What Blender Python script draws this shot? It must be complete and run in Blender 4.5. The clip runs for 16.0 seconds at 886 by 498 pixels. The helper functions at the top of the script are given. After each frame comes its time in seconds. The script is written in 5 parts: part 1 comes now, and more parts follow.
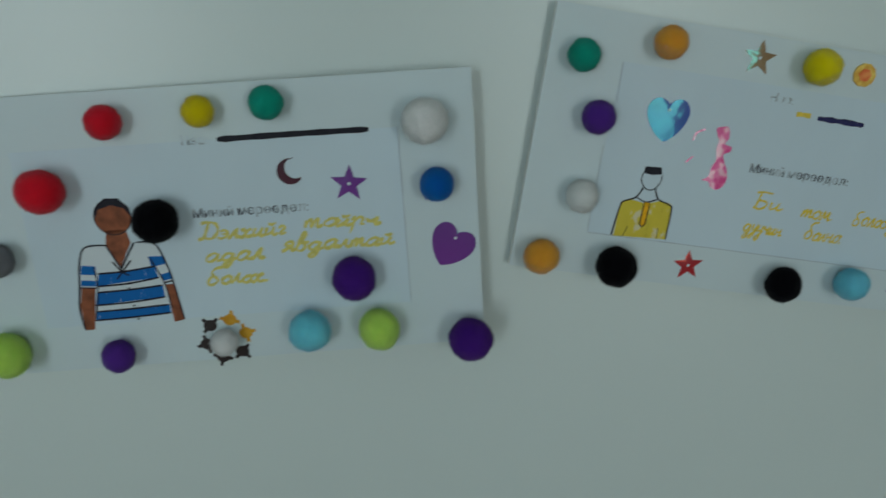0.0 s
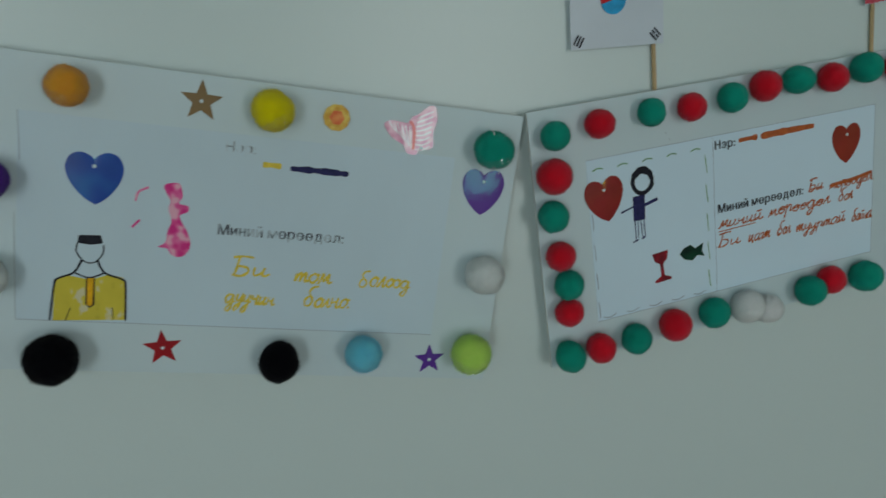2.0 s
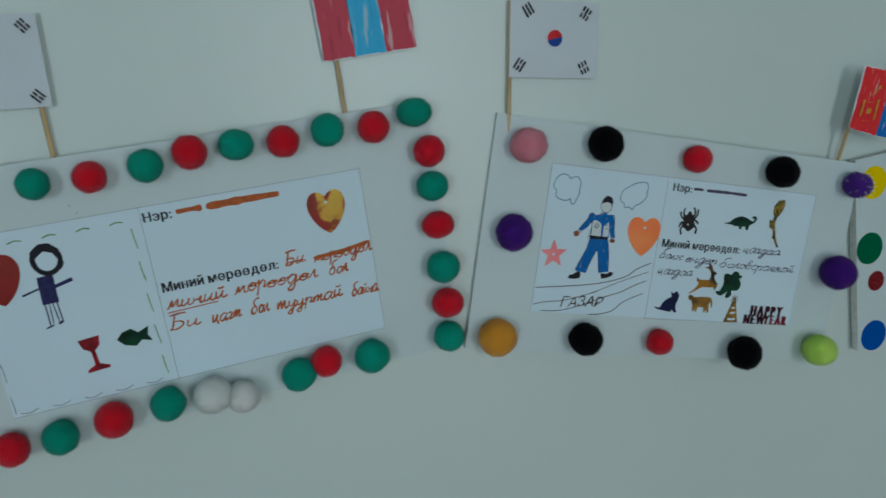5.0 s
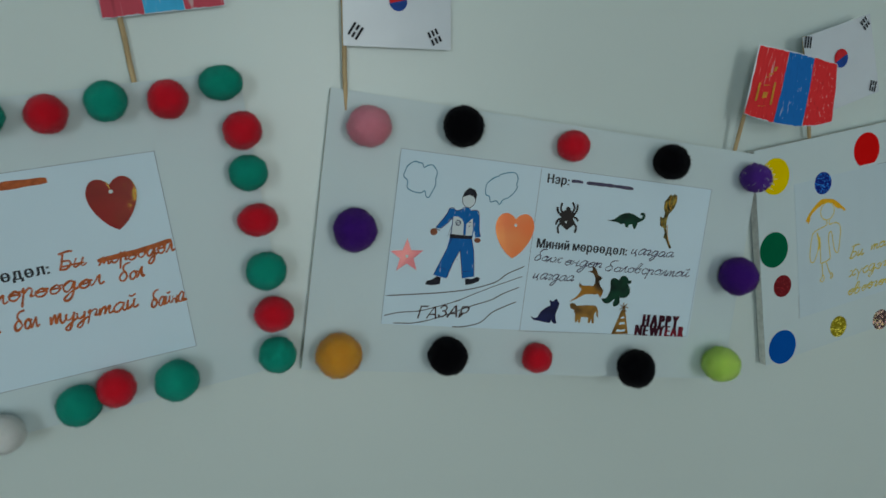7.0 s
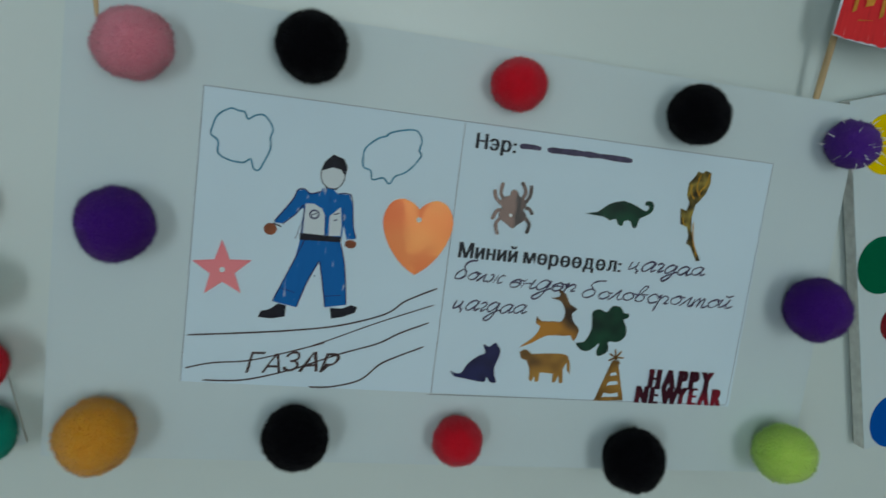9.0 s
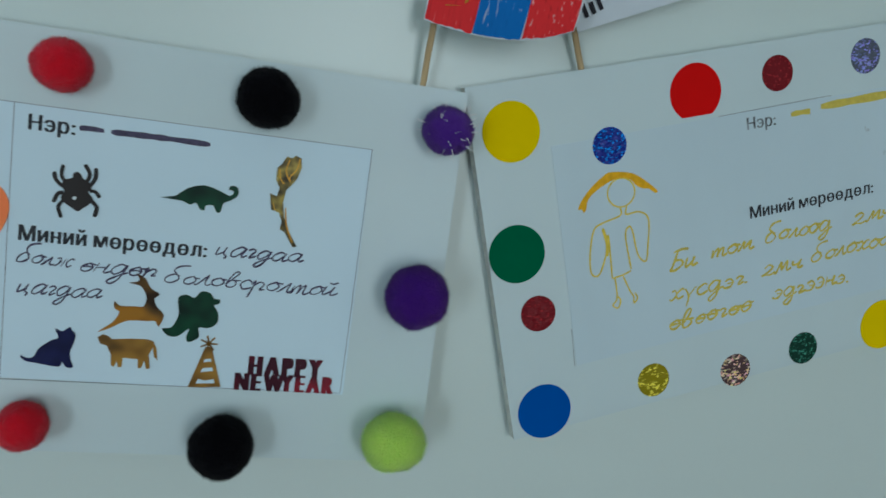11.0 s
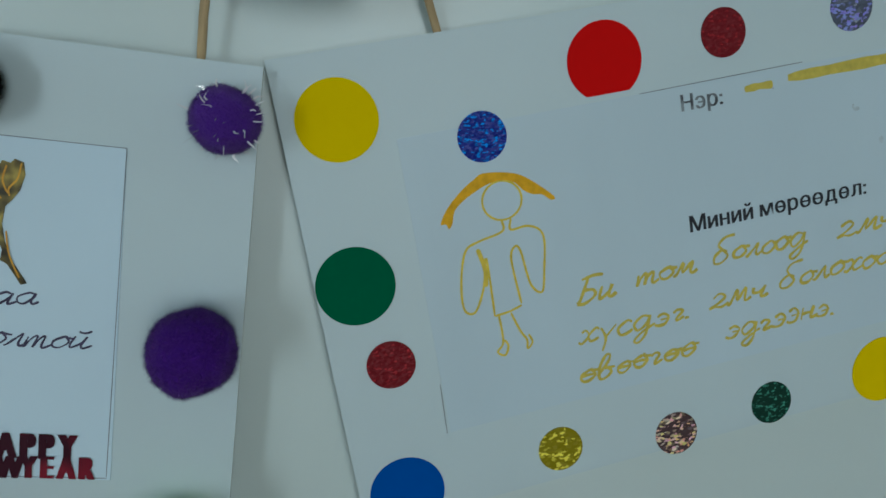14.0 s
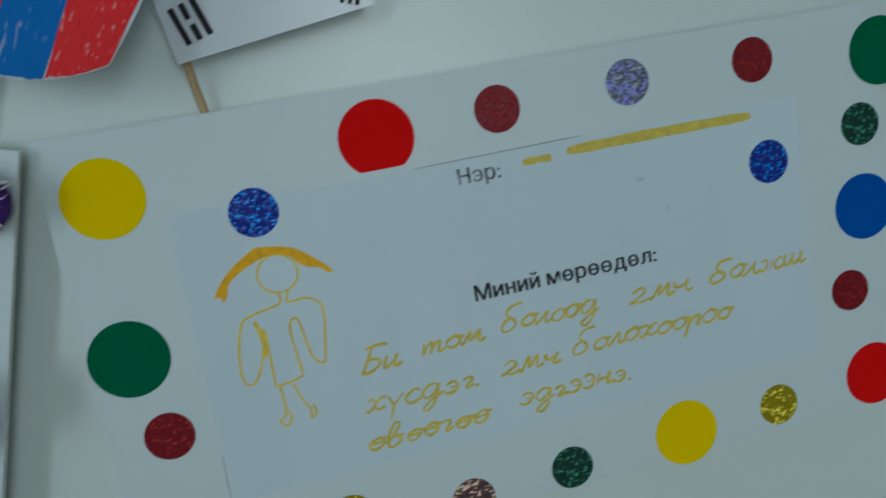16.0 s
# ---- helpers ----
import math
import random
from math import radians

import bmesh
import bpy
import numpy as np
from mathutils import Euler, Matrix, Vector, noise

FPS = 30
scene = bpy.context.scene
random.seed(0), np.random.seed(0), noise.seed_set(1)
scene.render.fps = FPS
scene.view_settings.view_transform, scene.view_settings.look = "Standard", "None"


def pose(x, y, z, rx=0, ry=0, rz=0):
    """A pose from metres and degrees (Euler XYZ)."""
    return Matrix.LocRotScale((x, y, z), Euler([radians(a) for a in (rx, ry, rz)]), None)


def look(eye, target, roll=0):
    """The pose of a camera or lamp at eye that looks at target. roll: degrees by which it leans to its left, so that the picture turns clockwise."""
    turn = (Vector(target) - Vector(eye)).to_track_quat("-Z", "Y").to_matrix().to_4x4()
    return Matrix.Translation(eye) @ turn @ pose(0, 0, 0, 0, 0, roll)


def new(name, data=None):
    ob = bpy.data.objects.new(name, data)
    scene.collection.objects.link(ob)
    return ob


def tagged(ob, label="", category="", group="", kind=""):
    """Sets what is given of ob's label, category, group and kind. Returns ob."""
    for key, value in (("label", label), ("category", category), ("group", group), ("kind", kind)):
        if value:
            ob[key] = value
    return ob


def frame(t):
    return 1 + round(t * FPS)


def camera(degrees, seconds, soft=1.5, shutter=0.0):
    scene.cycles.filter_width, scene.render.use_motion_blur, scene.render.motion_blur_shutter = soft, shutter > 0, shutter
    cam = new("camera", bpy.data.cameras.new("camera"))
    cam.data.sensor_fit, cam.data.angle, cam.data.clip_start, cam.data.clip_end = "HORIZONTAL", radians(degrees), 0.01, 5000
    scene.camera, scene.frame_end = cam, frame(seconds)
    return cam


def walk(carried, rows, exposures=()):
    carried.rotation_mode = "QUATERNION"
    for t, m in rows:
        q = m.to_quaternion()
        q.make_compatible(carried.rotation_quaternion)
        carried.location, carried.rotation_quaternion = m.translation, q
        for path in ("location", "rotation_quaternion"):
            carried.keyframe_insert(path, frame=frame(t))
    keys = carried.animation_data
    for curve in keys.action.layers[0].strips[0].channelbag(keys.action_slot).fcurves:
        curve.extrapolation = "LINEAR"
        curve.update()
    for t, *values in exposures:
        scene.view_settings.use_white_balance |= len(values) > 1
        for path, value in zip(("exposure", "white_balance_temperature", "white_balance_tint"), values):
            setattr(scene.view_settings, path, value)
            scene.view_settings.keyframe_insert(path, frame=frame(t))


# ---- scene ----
import collections

from mathutils.geometry import tessellate_polygon

cam = camera(62.9, 16.0, soft=1.6, shutter=0.22)
PATH = [
    (0, (-0.6702, -0.4158, 1.4207), (-0.5735, 0.5417, 1.1487), 1.44),
    (0.2, (-0.6383, -0.4101, 1.4215), (-0.5296, 0.5483, 1.1573), 1.32),
    (0.5, (-0.6030, -0.4012, 1.4215), (-0.4761, 0.5580, 1.1686), 1.20),
    (0.7, (-0.5858, -0.3934, 1.4250), (-0.4453, 0.5632, 1.1695), 1.05),
    (1, (-0.5487, -0.3822, 1.4266), (-0.3882, 0.5699, 1.1665), 0.81),
    (1.2, (-0.5253, -0.3831, 1.4243), (-0.3433, 0.5684, 1.1761), 0.51),
    (1.5, (-0.4935, -0.3817, 1.4285), (-0.2778, 0.5641, 1.1857), 0.47),
    (1.7, (-0.4668, -0.3813, 1.4331), (-0.2305, 0.5598, 1.1913), 0.54),
    (2, (-0.4316, -0.3790, 1.4338), (-0.1659, 0.5544, 1.1928), 0.63),
    (2.2, (-0.4084, -0.3738, 1.4343), (-0.1387, 0.5597, 1.1978), 0.72),
    (2.5, (-0.3879, -0.3660, 1.4347), (-0.1123, 0.5676, 1.2060), 0.80),
    (2.7, (-0.3665, -0.3666, 1.4418), (-0.0985, 0.5692, 1.2131), 1.22),
    (3, (-0.3228, -0.3689, 1.4493), (-0.0636, 0.5695, 1.2210), 1.80),
    (3.2, (-0.2924, -0.3734, 1.4509), (-0.0363, 0.5654, 1.2208), 2.16),
    (3.5, (-0.2540, -0.3805, 1.4464), (0.0136, 0.5535, 1.2095), 2.22),
    (3.7, (-0.2296, -0.3850, 1.4433), (0.0433, 0.5477, 1.2076), 2.42),
    (4, (-0.1943, -0.3916, 1.4452), (0.0866, 0.5392, 1.2116), 2.71),
    (4.2, (-0.1714, -0.3987, 1.4436), (0.1147, 0.5341, 1.2246), 2.41),
    (4.5, (-0.1438, -0.4092, 1.4400), (0.1475, 0.5269, 1.2432), 1.96),
    (4.7, (-0.1345, -0.4128, 1.4454), (0.1606, 0.5219, 1.2471), 1.40),
    (5, (-0.1173, -0.4172, 1.4542), (0.1857, 0.5146, 1.2543), 0.57),
    (5.2, (-0.0987, -0.4202, 1.4425), (0.2227, 0.5098, 1.2641), -0.00),
    (7.3, (-0.0140, -0.3487, 1.4259), (0.3506, 0.5684, 1.2647), 0.57),
    (7.5, (0.0041, -0.3247, 1.4263), (0.3463, 0.6003, 1.2611), 0.55),
    (7.7, (0.0249, -0.2995, 1.4202), (0.3428, 0.6332, 1.2501), 0.26),
    (8, (0.0523, -0.2610, 1.4134), (0.3332, 0.6821, 1.2355), -0.22),
    (8.5, (0.0765, -0.2354, 1.4024), (0.3374, 0.7139, 1.2267), -0.49),
    (8.7, (0.0845, -0.2384, 1.4028), (0.3414, 0.7122, 1.2282), -0.14),
    (9, (0.1063, -0.2433, 1.4051), (0.3578, 0.7091, 1.2327), 0.38),
    (9.2, (0.1282, -0.2493, 1.4085), (0.3685, 0.7065, 1.2386), 0.50),
    (9.5, (0.1680, -0.2615, 1.4064), (0.3916, 0.6991, 1.2415), 0.67),
    (9.7, (0.1870, -0.2723, 1.4002), (0.4085, 0.6894, 1.2388), 0.98),
    (10, (0.2140, -0.2884, 1.4015), (0.4321, 0.6749, 1.2450), 1.44),
    (10.2, (0.2190, -0.2971, 1.4020), (0.4631, 0.6595, 1.2430), 1.70),
    (12.3, (0.3227, -0.2317, 1.3943), (0.5665, 0.7199, 1.2070), -0.21),
    (12.5, (0.3243, -0.2269, 1.3922), (0.5629, 0.7279, 1.2149), -0.47),
    (12.7, (0.3263, -0.2223, 1.3964), (0.5582, 0.7340, 1.2182), -0.33),
    (13, (0.3358, -0.2180, 1.3971), (0.5577, 0.7406, 1.2183), -0.14),
    (13.2, (0.3396, -0.2161, 1.3986), (0.5559, 0.7434, 1.2183), -0.08),
    (13.5, (0.3415, -0.2156, 1.3974), (0.5500, 0.7453, 1.2152), -0.02),
    (13.7, (0.3435, -0.2167, 1.3994), (0.5479, 0.7447, 1.2155), -0.10),
    (14, (0.3455, -0.2190, 1.3998), (0.5439, 0.7433, 1.2135), -0.20),
    (14.2, (0.3484, -0.2208, 1.3995), (0.5423, 0.7430, 1.2168), -0.17),
    (14.5, (0.3522, -0.2230, 1.3993), (0.5391, 0.7433, 1.2221), -0.14),
    (14.7, (0.3550, -0.2232, 1.4003), (0.5409, 0.7428, 1.2208), -0.02),
    (15, (0.3592, -0.2218, 1.4024), (0.5433, 0.7438, 1.2190), 0.15),
    (15.2, (0.3651, -0.2225, 1.4001), (0.5494, 0.7440, 1.2212), 0.14),
    (15.5, (0.3788, -0.2258, 1.4052), (0.5633, 0.7418, 1.2328), 0.14),
    (15.7, (0.3880, -0.2292, 1.4056), (0.5786, 0.7393, 1.2450), -0.11),
    (16, (0.4156, -0.2365, 1.4131), (0.6157, 0.7328, 1.2701), -0.49),
]
walk(cam, [(t, look(eye, target, roll)) for t, eye, target, roll in PATH],
     exposures=[(0, -0.18, 6850, 10), (2.5, -0.18, 6900, 10), (3.5, -0.03, 6600, 10), (5, -0.02, 6550, 10), (7.5, -0.02, 6900, 10),
                (9, 0.09, 6750, 10), (10.2, 0.28, 6350, 10), (12.4, 0.07, 6500, 10), (14, 0.09, 6450, 10), (16, 0.04, 6400, 10)])

# ---- daylight from two windows behind the camera ----
world = bpy.data.worlds.new("sky")
scene.world = world
world.use_nodes = True
wn = world.node_tree.nodes
sky = wn.new("ShaderNodeTexSky")
sky.sky_type, sky.sun_disc = "NISHITA", False
sky.sun_elevation, sky.sun_rotation = radians(35), radians(200)
world.node_tree.links.new(sky.outputs[0], wn["Background"].inputs[0])
wn["Background"].inputs[1].default_value = 0.1

ROOM_L, ROOM_R, ROOM_BACK, ROOM_TOP = -3.6, 3.0, -4.5, 2.75
WALL_Y = 0.0086
WINDOWS = ((-3.05, -2.25), (0.5, 1.6))
POWER = (43.5, 33.0)
TINT = ((0.80, 0.985, 1.10), (0.875, 1.0, 1.045))
SILL, HEAD = 0.32, 2.6
for (a, b), power, tint in zip(WINDOWS, POWER, TINT):
    light = bpy.data.lights.new("window_daylight", "AREA")
    light.shape, light.size, light.size_y = "RECTANGLE", b - a - 0.1, HEAD - SILL - 0.1
    light.energy, light.color = power, tint
    lamp = new("window_daylight", light)
    lamp.matrix_world = look(((a + b) / 2, ROOM_BACK + 0.02, (SILL + HEAD) / 2), ((a + b) / 2, 0, (SILL + HEAD) / 2))

# ---- materials ----
U = 0.001154  # one drawing unit: a printed sheet is 182 of them wide, 210 mm


def nodes_of(name):
    m = bpy.data.materials.new(name)
    m.use_nodes = True
    nt = m.node_tree
    return m, nt.nodes, nt.links, nt.nodes["Principled BSDF"]


def texture(nodes, links, kind, scale, stretch=(1, 1, 1), detail=4):
    co = nodes.new("ShaderNodeTexCoord")
    mp = nodes.new("ShaderNodeMapping")
    mp.inputs["Scale"].default_value = stretch
    tx = nodes.new(kind)
    tx.inputs["Scale"].default_value = scale
    if kind == "ShaderNodeTexNoise":
        tx.inputs["Detail"].default_value = detail
    links.new(co.outputs["Object"], mp.inputs[0])
    links.new(mp.outputs[0], tx.inputs["Vector"])
    return tx


def ramp(nodes, links, source, stops):
    r = nodes.new("ShaderNodeValToRGB")
    while len(r.color_ramp.elements) < len(stops):
        r.color_ramp.elements.new(0.5)
    for e, (p, c) in zip(r.color_ramp.elements, stops):
        e.position, e.color = p, (*c, 1)
    links.new(source, r.inputs[0])
    return r.outputs[0]


def tone(c, k):
    return tuple(min(1.0, v * k) for v in c)


def surface(name, colour, rough=0.6, spread=0.06, scale=60, bump=0.0, bump_scale=400, metal=0.0, shine=0.15, stretch=(1, 1, 1), coat=0.0):
    """A plain surface with faint blotches at one scale and fine relief at another."""
    m, nodes, links, b = nodes_of(name)
    n = texture(nodes, links, "ShaderNodeTexNoise", scale, stretch)
    links.new(ramp(nodes, links, n.outputs[0], [(0.3, tone(colour, 1 - spread)), (0.7, tone(colour, 1 + spread))]), b.inputs["Base Color"])
    b.inputs["Roughness"].default_value, b.inputs["Metallic"].default_value = rough, metal
    b.inputs["Specular IOR Level"].default_value, b.inputs["Coat Weight"].default_value = shine, coat
    if bump:
        n2 = texture(nodes, links, "ShaderNodeTexNoise", bump_scale, stretch)
        bp = nodes.new("ShaderNodeBump")
        bp.inputs["Strength"].default_value, bp.inputs["Distance"].default_value = bump, 0.0004
        links.new(n2.outputs[0], bp.inputs["Height"])
        links.new(bp.outputs[0], b.inputs["Normal"])
    return m


def felt(name, colour):
    """Pom-pom fluff: a soft napped core and loose fibres; the tone differs from fibre to fibre and from ball to ball."""
    pair = []
    for fibre in (False, True):
        m, nodes, links, b = nodes_of(name + ("_fibre" if fibre else ""))
        hue = colour if fibre else tuple(v * (v / max(colour)) ** 0.22 for v in colour)  # core hue deepened to stand in for light bouncing between the fibres
        info = nodes.new("ShaderNodeObjectInfo")
        mix = nodes.new("ShaderNodeMath")
        mix.operation = "MULTIPLY_ADD"
        mix.inputs[1].default_value = 0.3
        links.new(info.outputs["Random"], mix.inputs[0])
        half = nodes.new("ShaderNodeMath")
        half.operation = "MULTIPLY"
        half.inputs[1].default_value = 0.7
        nap = texture(nodes, links, "ShaderNodeTexNoise", 7, detail=6)
        links.new(nodes.new("ShaderNodeNewGeometry").outputs["Random Per Island"] if fibre else nap.outputs[0], half.inputs[0])
        links.new(half.outputs[0], mix.inputs[2])
        links.new(ramp(nodes, links, mix.outputs[0], [(0.15, tone(hue, 0.9)), (0.85, tone(hue, 1.22))]), b.inputs["Base Color"])
        b.inputs["Roughness"].default_value = 0.9
        b.inputs["Specular IOR Level"].default_value = 0.04
        b.inputs["Sheen Weight"].default_value, b.inputs["Sheen Roughness"].default_value = 0.15 + 0.8 * max(colour), 0.4
        b.inputs["Sheen Tint"].default_value = (*(0.3 + 0.7 * v for v in colour), 1)
        if fibre:
            glow = nodes.new("ShaderNodeBsdfTranslucent")
            links.new(b.inputs["Base Color"].links[0].from_socket, glow.inputs[0])
            both = nodes.new("ShaderNodeMixShader")
            both.inputs[0].default_value = 0.2
            links.new(b.outputs[0], both.inputs[1])
            links.new(glow.outputs[0], both.inputs[2])
            links.new(both.outputs[0], nodes["Material Output"].inputs[0])
        else:
            fine = texture(nodes, links, "ShaderNodeTexNoise", 16, detail=5)
            bp = nodes.new("ShaderNodeBump")
            bp.inputs["Strength"].default_value, bp.inputs["Distance"].default_value = 0.85, 0.0010
            links.new(fine.outputs[0], bp.inputs["Height"])
            links.new(bp.outputs[0], b.inputs["Normal"])
            b.inputs["Subsurface Weight"].default_value, b.inputs["Subsurface Scale"].default_value = 0.85, 0.008
            b.inputs["Subsurface Radius"].default_value = (1, 1, 1)
        pair.append(m)
    return pair


def foil(name, dark, light, scale=800, tilt=0.3, rough=0.3, rainbow=0.0, spots=0.55, metal=0.45):
    """Holographic foil: small flakes, each turned a little its own way; bright flecks in the base colour paint their
    sparkle.
    """
    m, nodes, links, b = nodes_of(name)
    v = texture(nodes, links, "ShaderNodeTexVoronoi", scale, (1, 1, 1.6))
    sep = nodes.new("ShaderNodeSeparateColor")
    links.new(v.outputs["Color"], sep.inputs[0])
    hue = nodes.new("ShaderNodeMix")
    hue.data_type = "RGBA"
    hue.inputs[0].default_value, hue.inputs[6].default_value = rainbow, (*light, 1)
    links.new(v.outputs["Color"], hue.inputs[7])
    fleck = ramp(nodes, links, sep.outputs[0], [(spots, (0, 0, 0)), (min(0.98, spots + 0.2), (1, 1, 1))])
    mx = nodes.new("ShaderNodeMix")
    mx.data_type = "RGBA"
    mx.inputs[6].default_value = (*dark, 1)
    links.new(fleck, mx.inputs[0])
    links.new(hue.outputs[2], mx.inputs[7])
    links.new(mx.outputs[2], b.inputs["Base Color"])
    geo = nodes.new("ShaderNodeNewGeometry")
    off = nodes.new("ShaderNodeVectorMath")
    off.operation = "SUBTRACT"
    off.inputs[1].default_value = (0.5, 0.5, 0.5)
    links.new(v.outputs["Color"], off.inputs[0])
    add = nodes.new("ShaderNodeVectorMath")
    add.operation = "MULTIPLY_ADD"
    add.inputs[1].default_value = (tilt, tilt, tilt)
    links.new(off.outputs[0], add.inputs[0])
    links.new(geo.outputs["Normal"], add.inputs[2])
    nrm = nodes.new("ShaderNodeVectorMath")
    nrm.operation = "NORMALIZE"
    links.new(add.outputs[0], nrm.inputs[0])
    links.new(nrm.outputs[0], b.inputs["Normal"])
    b.inputs["Metallic"].default_value, b.inputs["Roughness"].default_value = metal, rough
    b.inputs["Specular IOR Level"].default_value = 0.2
    return m


def shiny(name, stops, scale=22, rough=0.3, metal=0.25, gleam=None, amount=0.2):
    """Smooth coloured film whose tint drifts across it; a mirror-bright top layer may have a hue of its own."""
    m, nodes, links, b = nodes_of(name)
    n = texture(nodes, links, "ShaderNodeTexNoise", scale, detail=1)
    links.new(ramp(nodes, links, n.outputs[0], stops), b.inputs["Base Color"])
    b.inputs["Metallic"].default_value, b.inputs["Roughness"].default_value = metal, rough
    b.inputs["Specular IOR Level"].default_value = 0.3
    if gleam:
        top = nodes.new("ShaderNodeBsdfGlossy")
        top.inputs["Color"].default_value, top.inputs["Roughness"].default_value = (*gleam, 1), 0.08
        n2 = texture(nodes, links, "ShaderNodeTexNoise", 90, detail=2)
        bp = nodes.new("ShaderNodeBump")
        bp.inputs["Strength"].default_value, bp.inputs["Distance"].default_value = 0.5, 0.0006
        links.new(n2.outputs[0], bp.inputs["Height"])
        links.new(bp.outputs[0], top.inputs["Normal"])
        both = nodes.new("ShaderNodeMixShader")
        both.inputs[0].default_value = amount
        links.new(b.outputs[0], both.inputs[1])
        links.new(top.outputs[0], both.inputs[2])
        links.new(both.outputs[0], nodes["Material Output"].inputs[0])
    return m


def crayon(name, colour, bare=0.35, scale=260, stretch=(1, 1, 0.12)):
    """Felt-pen colouring: upright strokes with bare paper showing between them."""
    m, nodes, links, b = nodes_of(name)
    n = texture(nodes, links, "ShaderNodeTexNoise", scale, stretch, 3)
    pale = tuple(v * 0.5 + 0.33 for v in colour)
    links.new(ramp(nodes, links, n.outputs[0], [(bare - 0.06, pale), (bare, tone(colour, 1.05)), (0.62, colour), (0.75, tone(colour, 0.75))]), b.inputs["Base Color"])
    b.inputs["Roughness"].default_value, b.inputs["Specular IOR Level"].default_value = 0.6, 0.1
    return m


M_WALL = surface("painted_wall", (0.572, 0.666, 0.658), 0.38, 0.015, 3, 0.12, 260, shine=0.9)
M_PLASTER = surface("room_paint", (0.60, 0.64, 0.62), 0.7, 0.02, 2)
M_FLOOR = surface("floor_boards", (0.26, 0.20, 0.145), 0.4, 0.2, 6, stretch=(1, 12, 1))
M_BOARD = surface("white_card", (0.542, 0.649, 0.682), 0.45, 0.012, 25, 0.05, 900, shine=0.5)
M_CORE = surface("white_board_core", (0.640, 0.660, 0.625), 0.8, 0.12, 300)
M_FILM = surface("filmed_paper", (0.527, 0.647, 0.716), 0.42, 0.04, 16, 1.0, 32, shine=0.3, stretch=(1, 1, 0.35))
M_PAPER = surface("printed_paper", (0.596, 0.745, 0.845), 0.6, 0.015, 18, 0.04, 1200)
M_FLAGPAPER = surface("flag_paper", (0.585, 0.645, 0.714), 0.22, 0.02, 30, 0.3, 60, shine=0.45)
M_WOOD = surface("toothpick_wood", (0.50, 0.36, 0.20), 0.6, 0.25, 300, 0.2, 900, stretch=(1, 1, 0.08))
M_PRINT = surface("printer_ink", (0.035, 0.037, 0.045), 0.6, 0.3, 500)
M_PRINT_PALE = shiny("faded_printer_ink", [(0.42, (0.09, 0.10, 0.12)), (0.62, (0.42, 0.50, 0.55))], 190, 0.6, 0.0)
M_PRINT_WORN = shiny("worn_printer_ink", [(0.40, (0.06, 0.065, 0.075)), (0.66, (0.26, 0.30, 0.33))], 210, 0.6, 0.0)
M_PRINT_LOST = shiny("washed_out_printer_ink", [(0.36, (0.18, 0.20, 0.22)), (0.52, (0.53, 0.63, 0.69))], 230, 0.6, 0.0)
M_SMUDGE = surface("pencil_smudge", (0.46, 0.55, 0.60), 0.6, 0.2, 500)
M_LINE = surface("printed_line", (0.16, 0.17, 0.20), 0.7, 0.3, 300)
M_BLACKPEN = surface("black_pen", (0.012, 0.012, 0.02), 0.5, 0.3, 300)
M_NAVYPEN = surface("navy_pen", (0.02, 0.02, 0.09), 0.5, 0.3, 300)
M_BIRO = surface("ballpoint_ink", (0.07, 0.06, 0.11), 0.5, 0.3, 400)
M_BROWNPEN = surface("brown_pen", (0.06, 0.035, 0.035), 0.5, 0.3, 300)
M_YELLOWPEN = surface("yellow_pen", (0.72, 0.54, 0.07), 0.5, 0.18, 350)
M_YELLOWINK = surface("yellow_gel_pen", (0.60, 0.48, 0.09), 0.5, 0.15, 350)
M_PALEYELLOW = surface("pale_yellow_felt_pen", (0.62, 0.56, 0.16), 0.5, 0.14, 350)
M_ORANGEPEN = surface("orange_pen", (0.44, 0.105, 0.03), 0.5, 0.3, 350)
M_HAIRPEN = surface("amber_pen", (0.78, 0.40, 0.01), 0.5, 0.15, 400)
M_GREENPEN = surface("green_pen", (0.12, 0.28, 0.10), 0.5, 0.3, 350)
M_CLOUDPEN = surface("blue_pen", (0.035, 0.21, 0.34), 0.5, 0.25, 350)
M_BLUEFILL = crayon("blue_colouring", (0.004, 0.125, 0.40), 0.36, 420, (1, 1, 0.3))
M_YELLOWFILL = crayon("yellow_colouring", (0.62, 0.50, 0.06), 0.42, 160, (1, 1, 0.6))
M_SKIN = surface("brown_colouring", (0.25, 0.078, 0.036), 0.5, 0.38, 160)
M_PALE = surface("uncoloured_paper", (0.602, 0.671, 0.705), 0.6, 0.02, 60)
M_FLAGRED = crayon("red_felt_pen", (0.72, 0.03, 0.035), 0.37, 900, (1, 1, 0.05))
M_FLAGBLUE = crayon("blue_felt_pen", (0.004, 0.14, 0.46), 0.34, 900, (1, 1, 0.05))
M_FLAGROSE = crayon("rose_felt_pen", (0.54, 0.075, 0.11), 0.41)
M_FLAGSKY = crayon("sky_felt_pen", (0.05, 0.42, 0.72), 0.40)
M_FLAGGOLD = surface("gold_pen", (0.62, 0.26, 0.03), 0.5, 0.2, 300)
M_PINKSMEAR = shiny("pink_glitter_glue", [(0.38, (0.72, 0.03, 0.24)), (0.52, (0.82, 0.14, 0.36)), (0.64, (0.85, 0.42, 0.54))], 170, 0.25, 0.0, gleam=(1.0, 0.8, 0.85), amount=0.05)
M_CLEAR, _n, _l, _b = nodes_of("clear_tape")
_b.inputs["Base Color"].default_value = (0.9, 0.93, 0.93, 1)
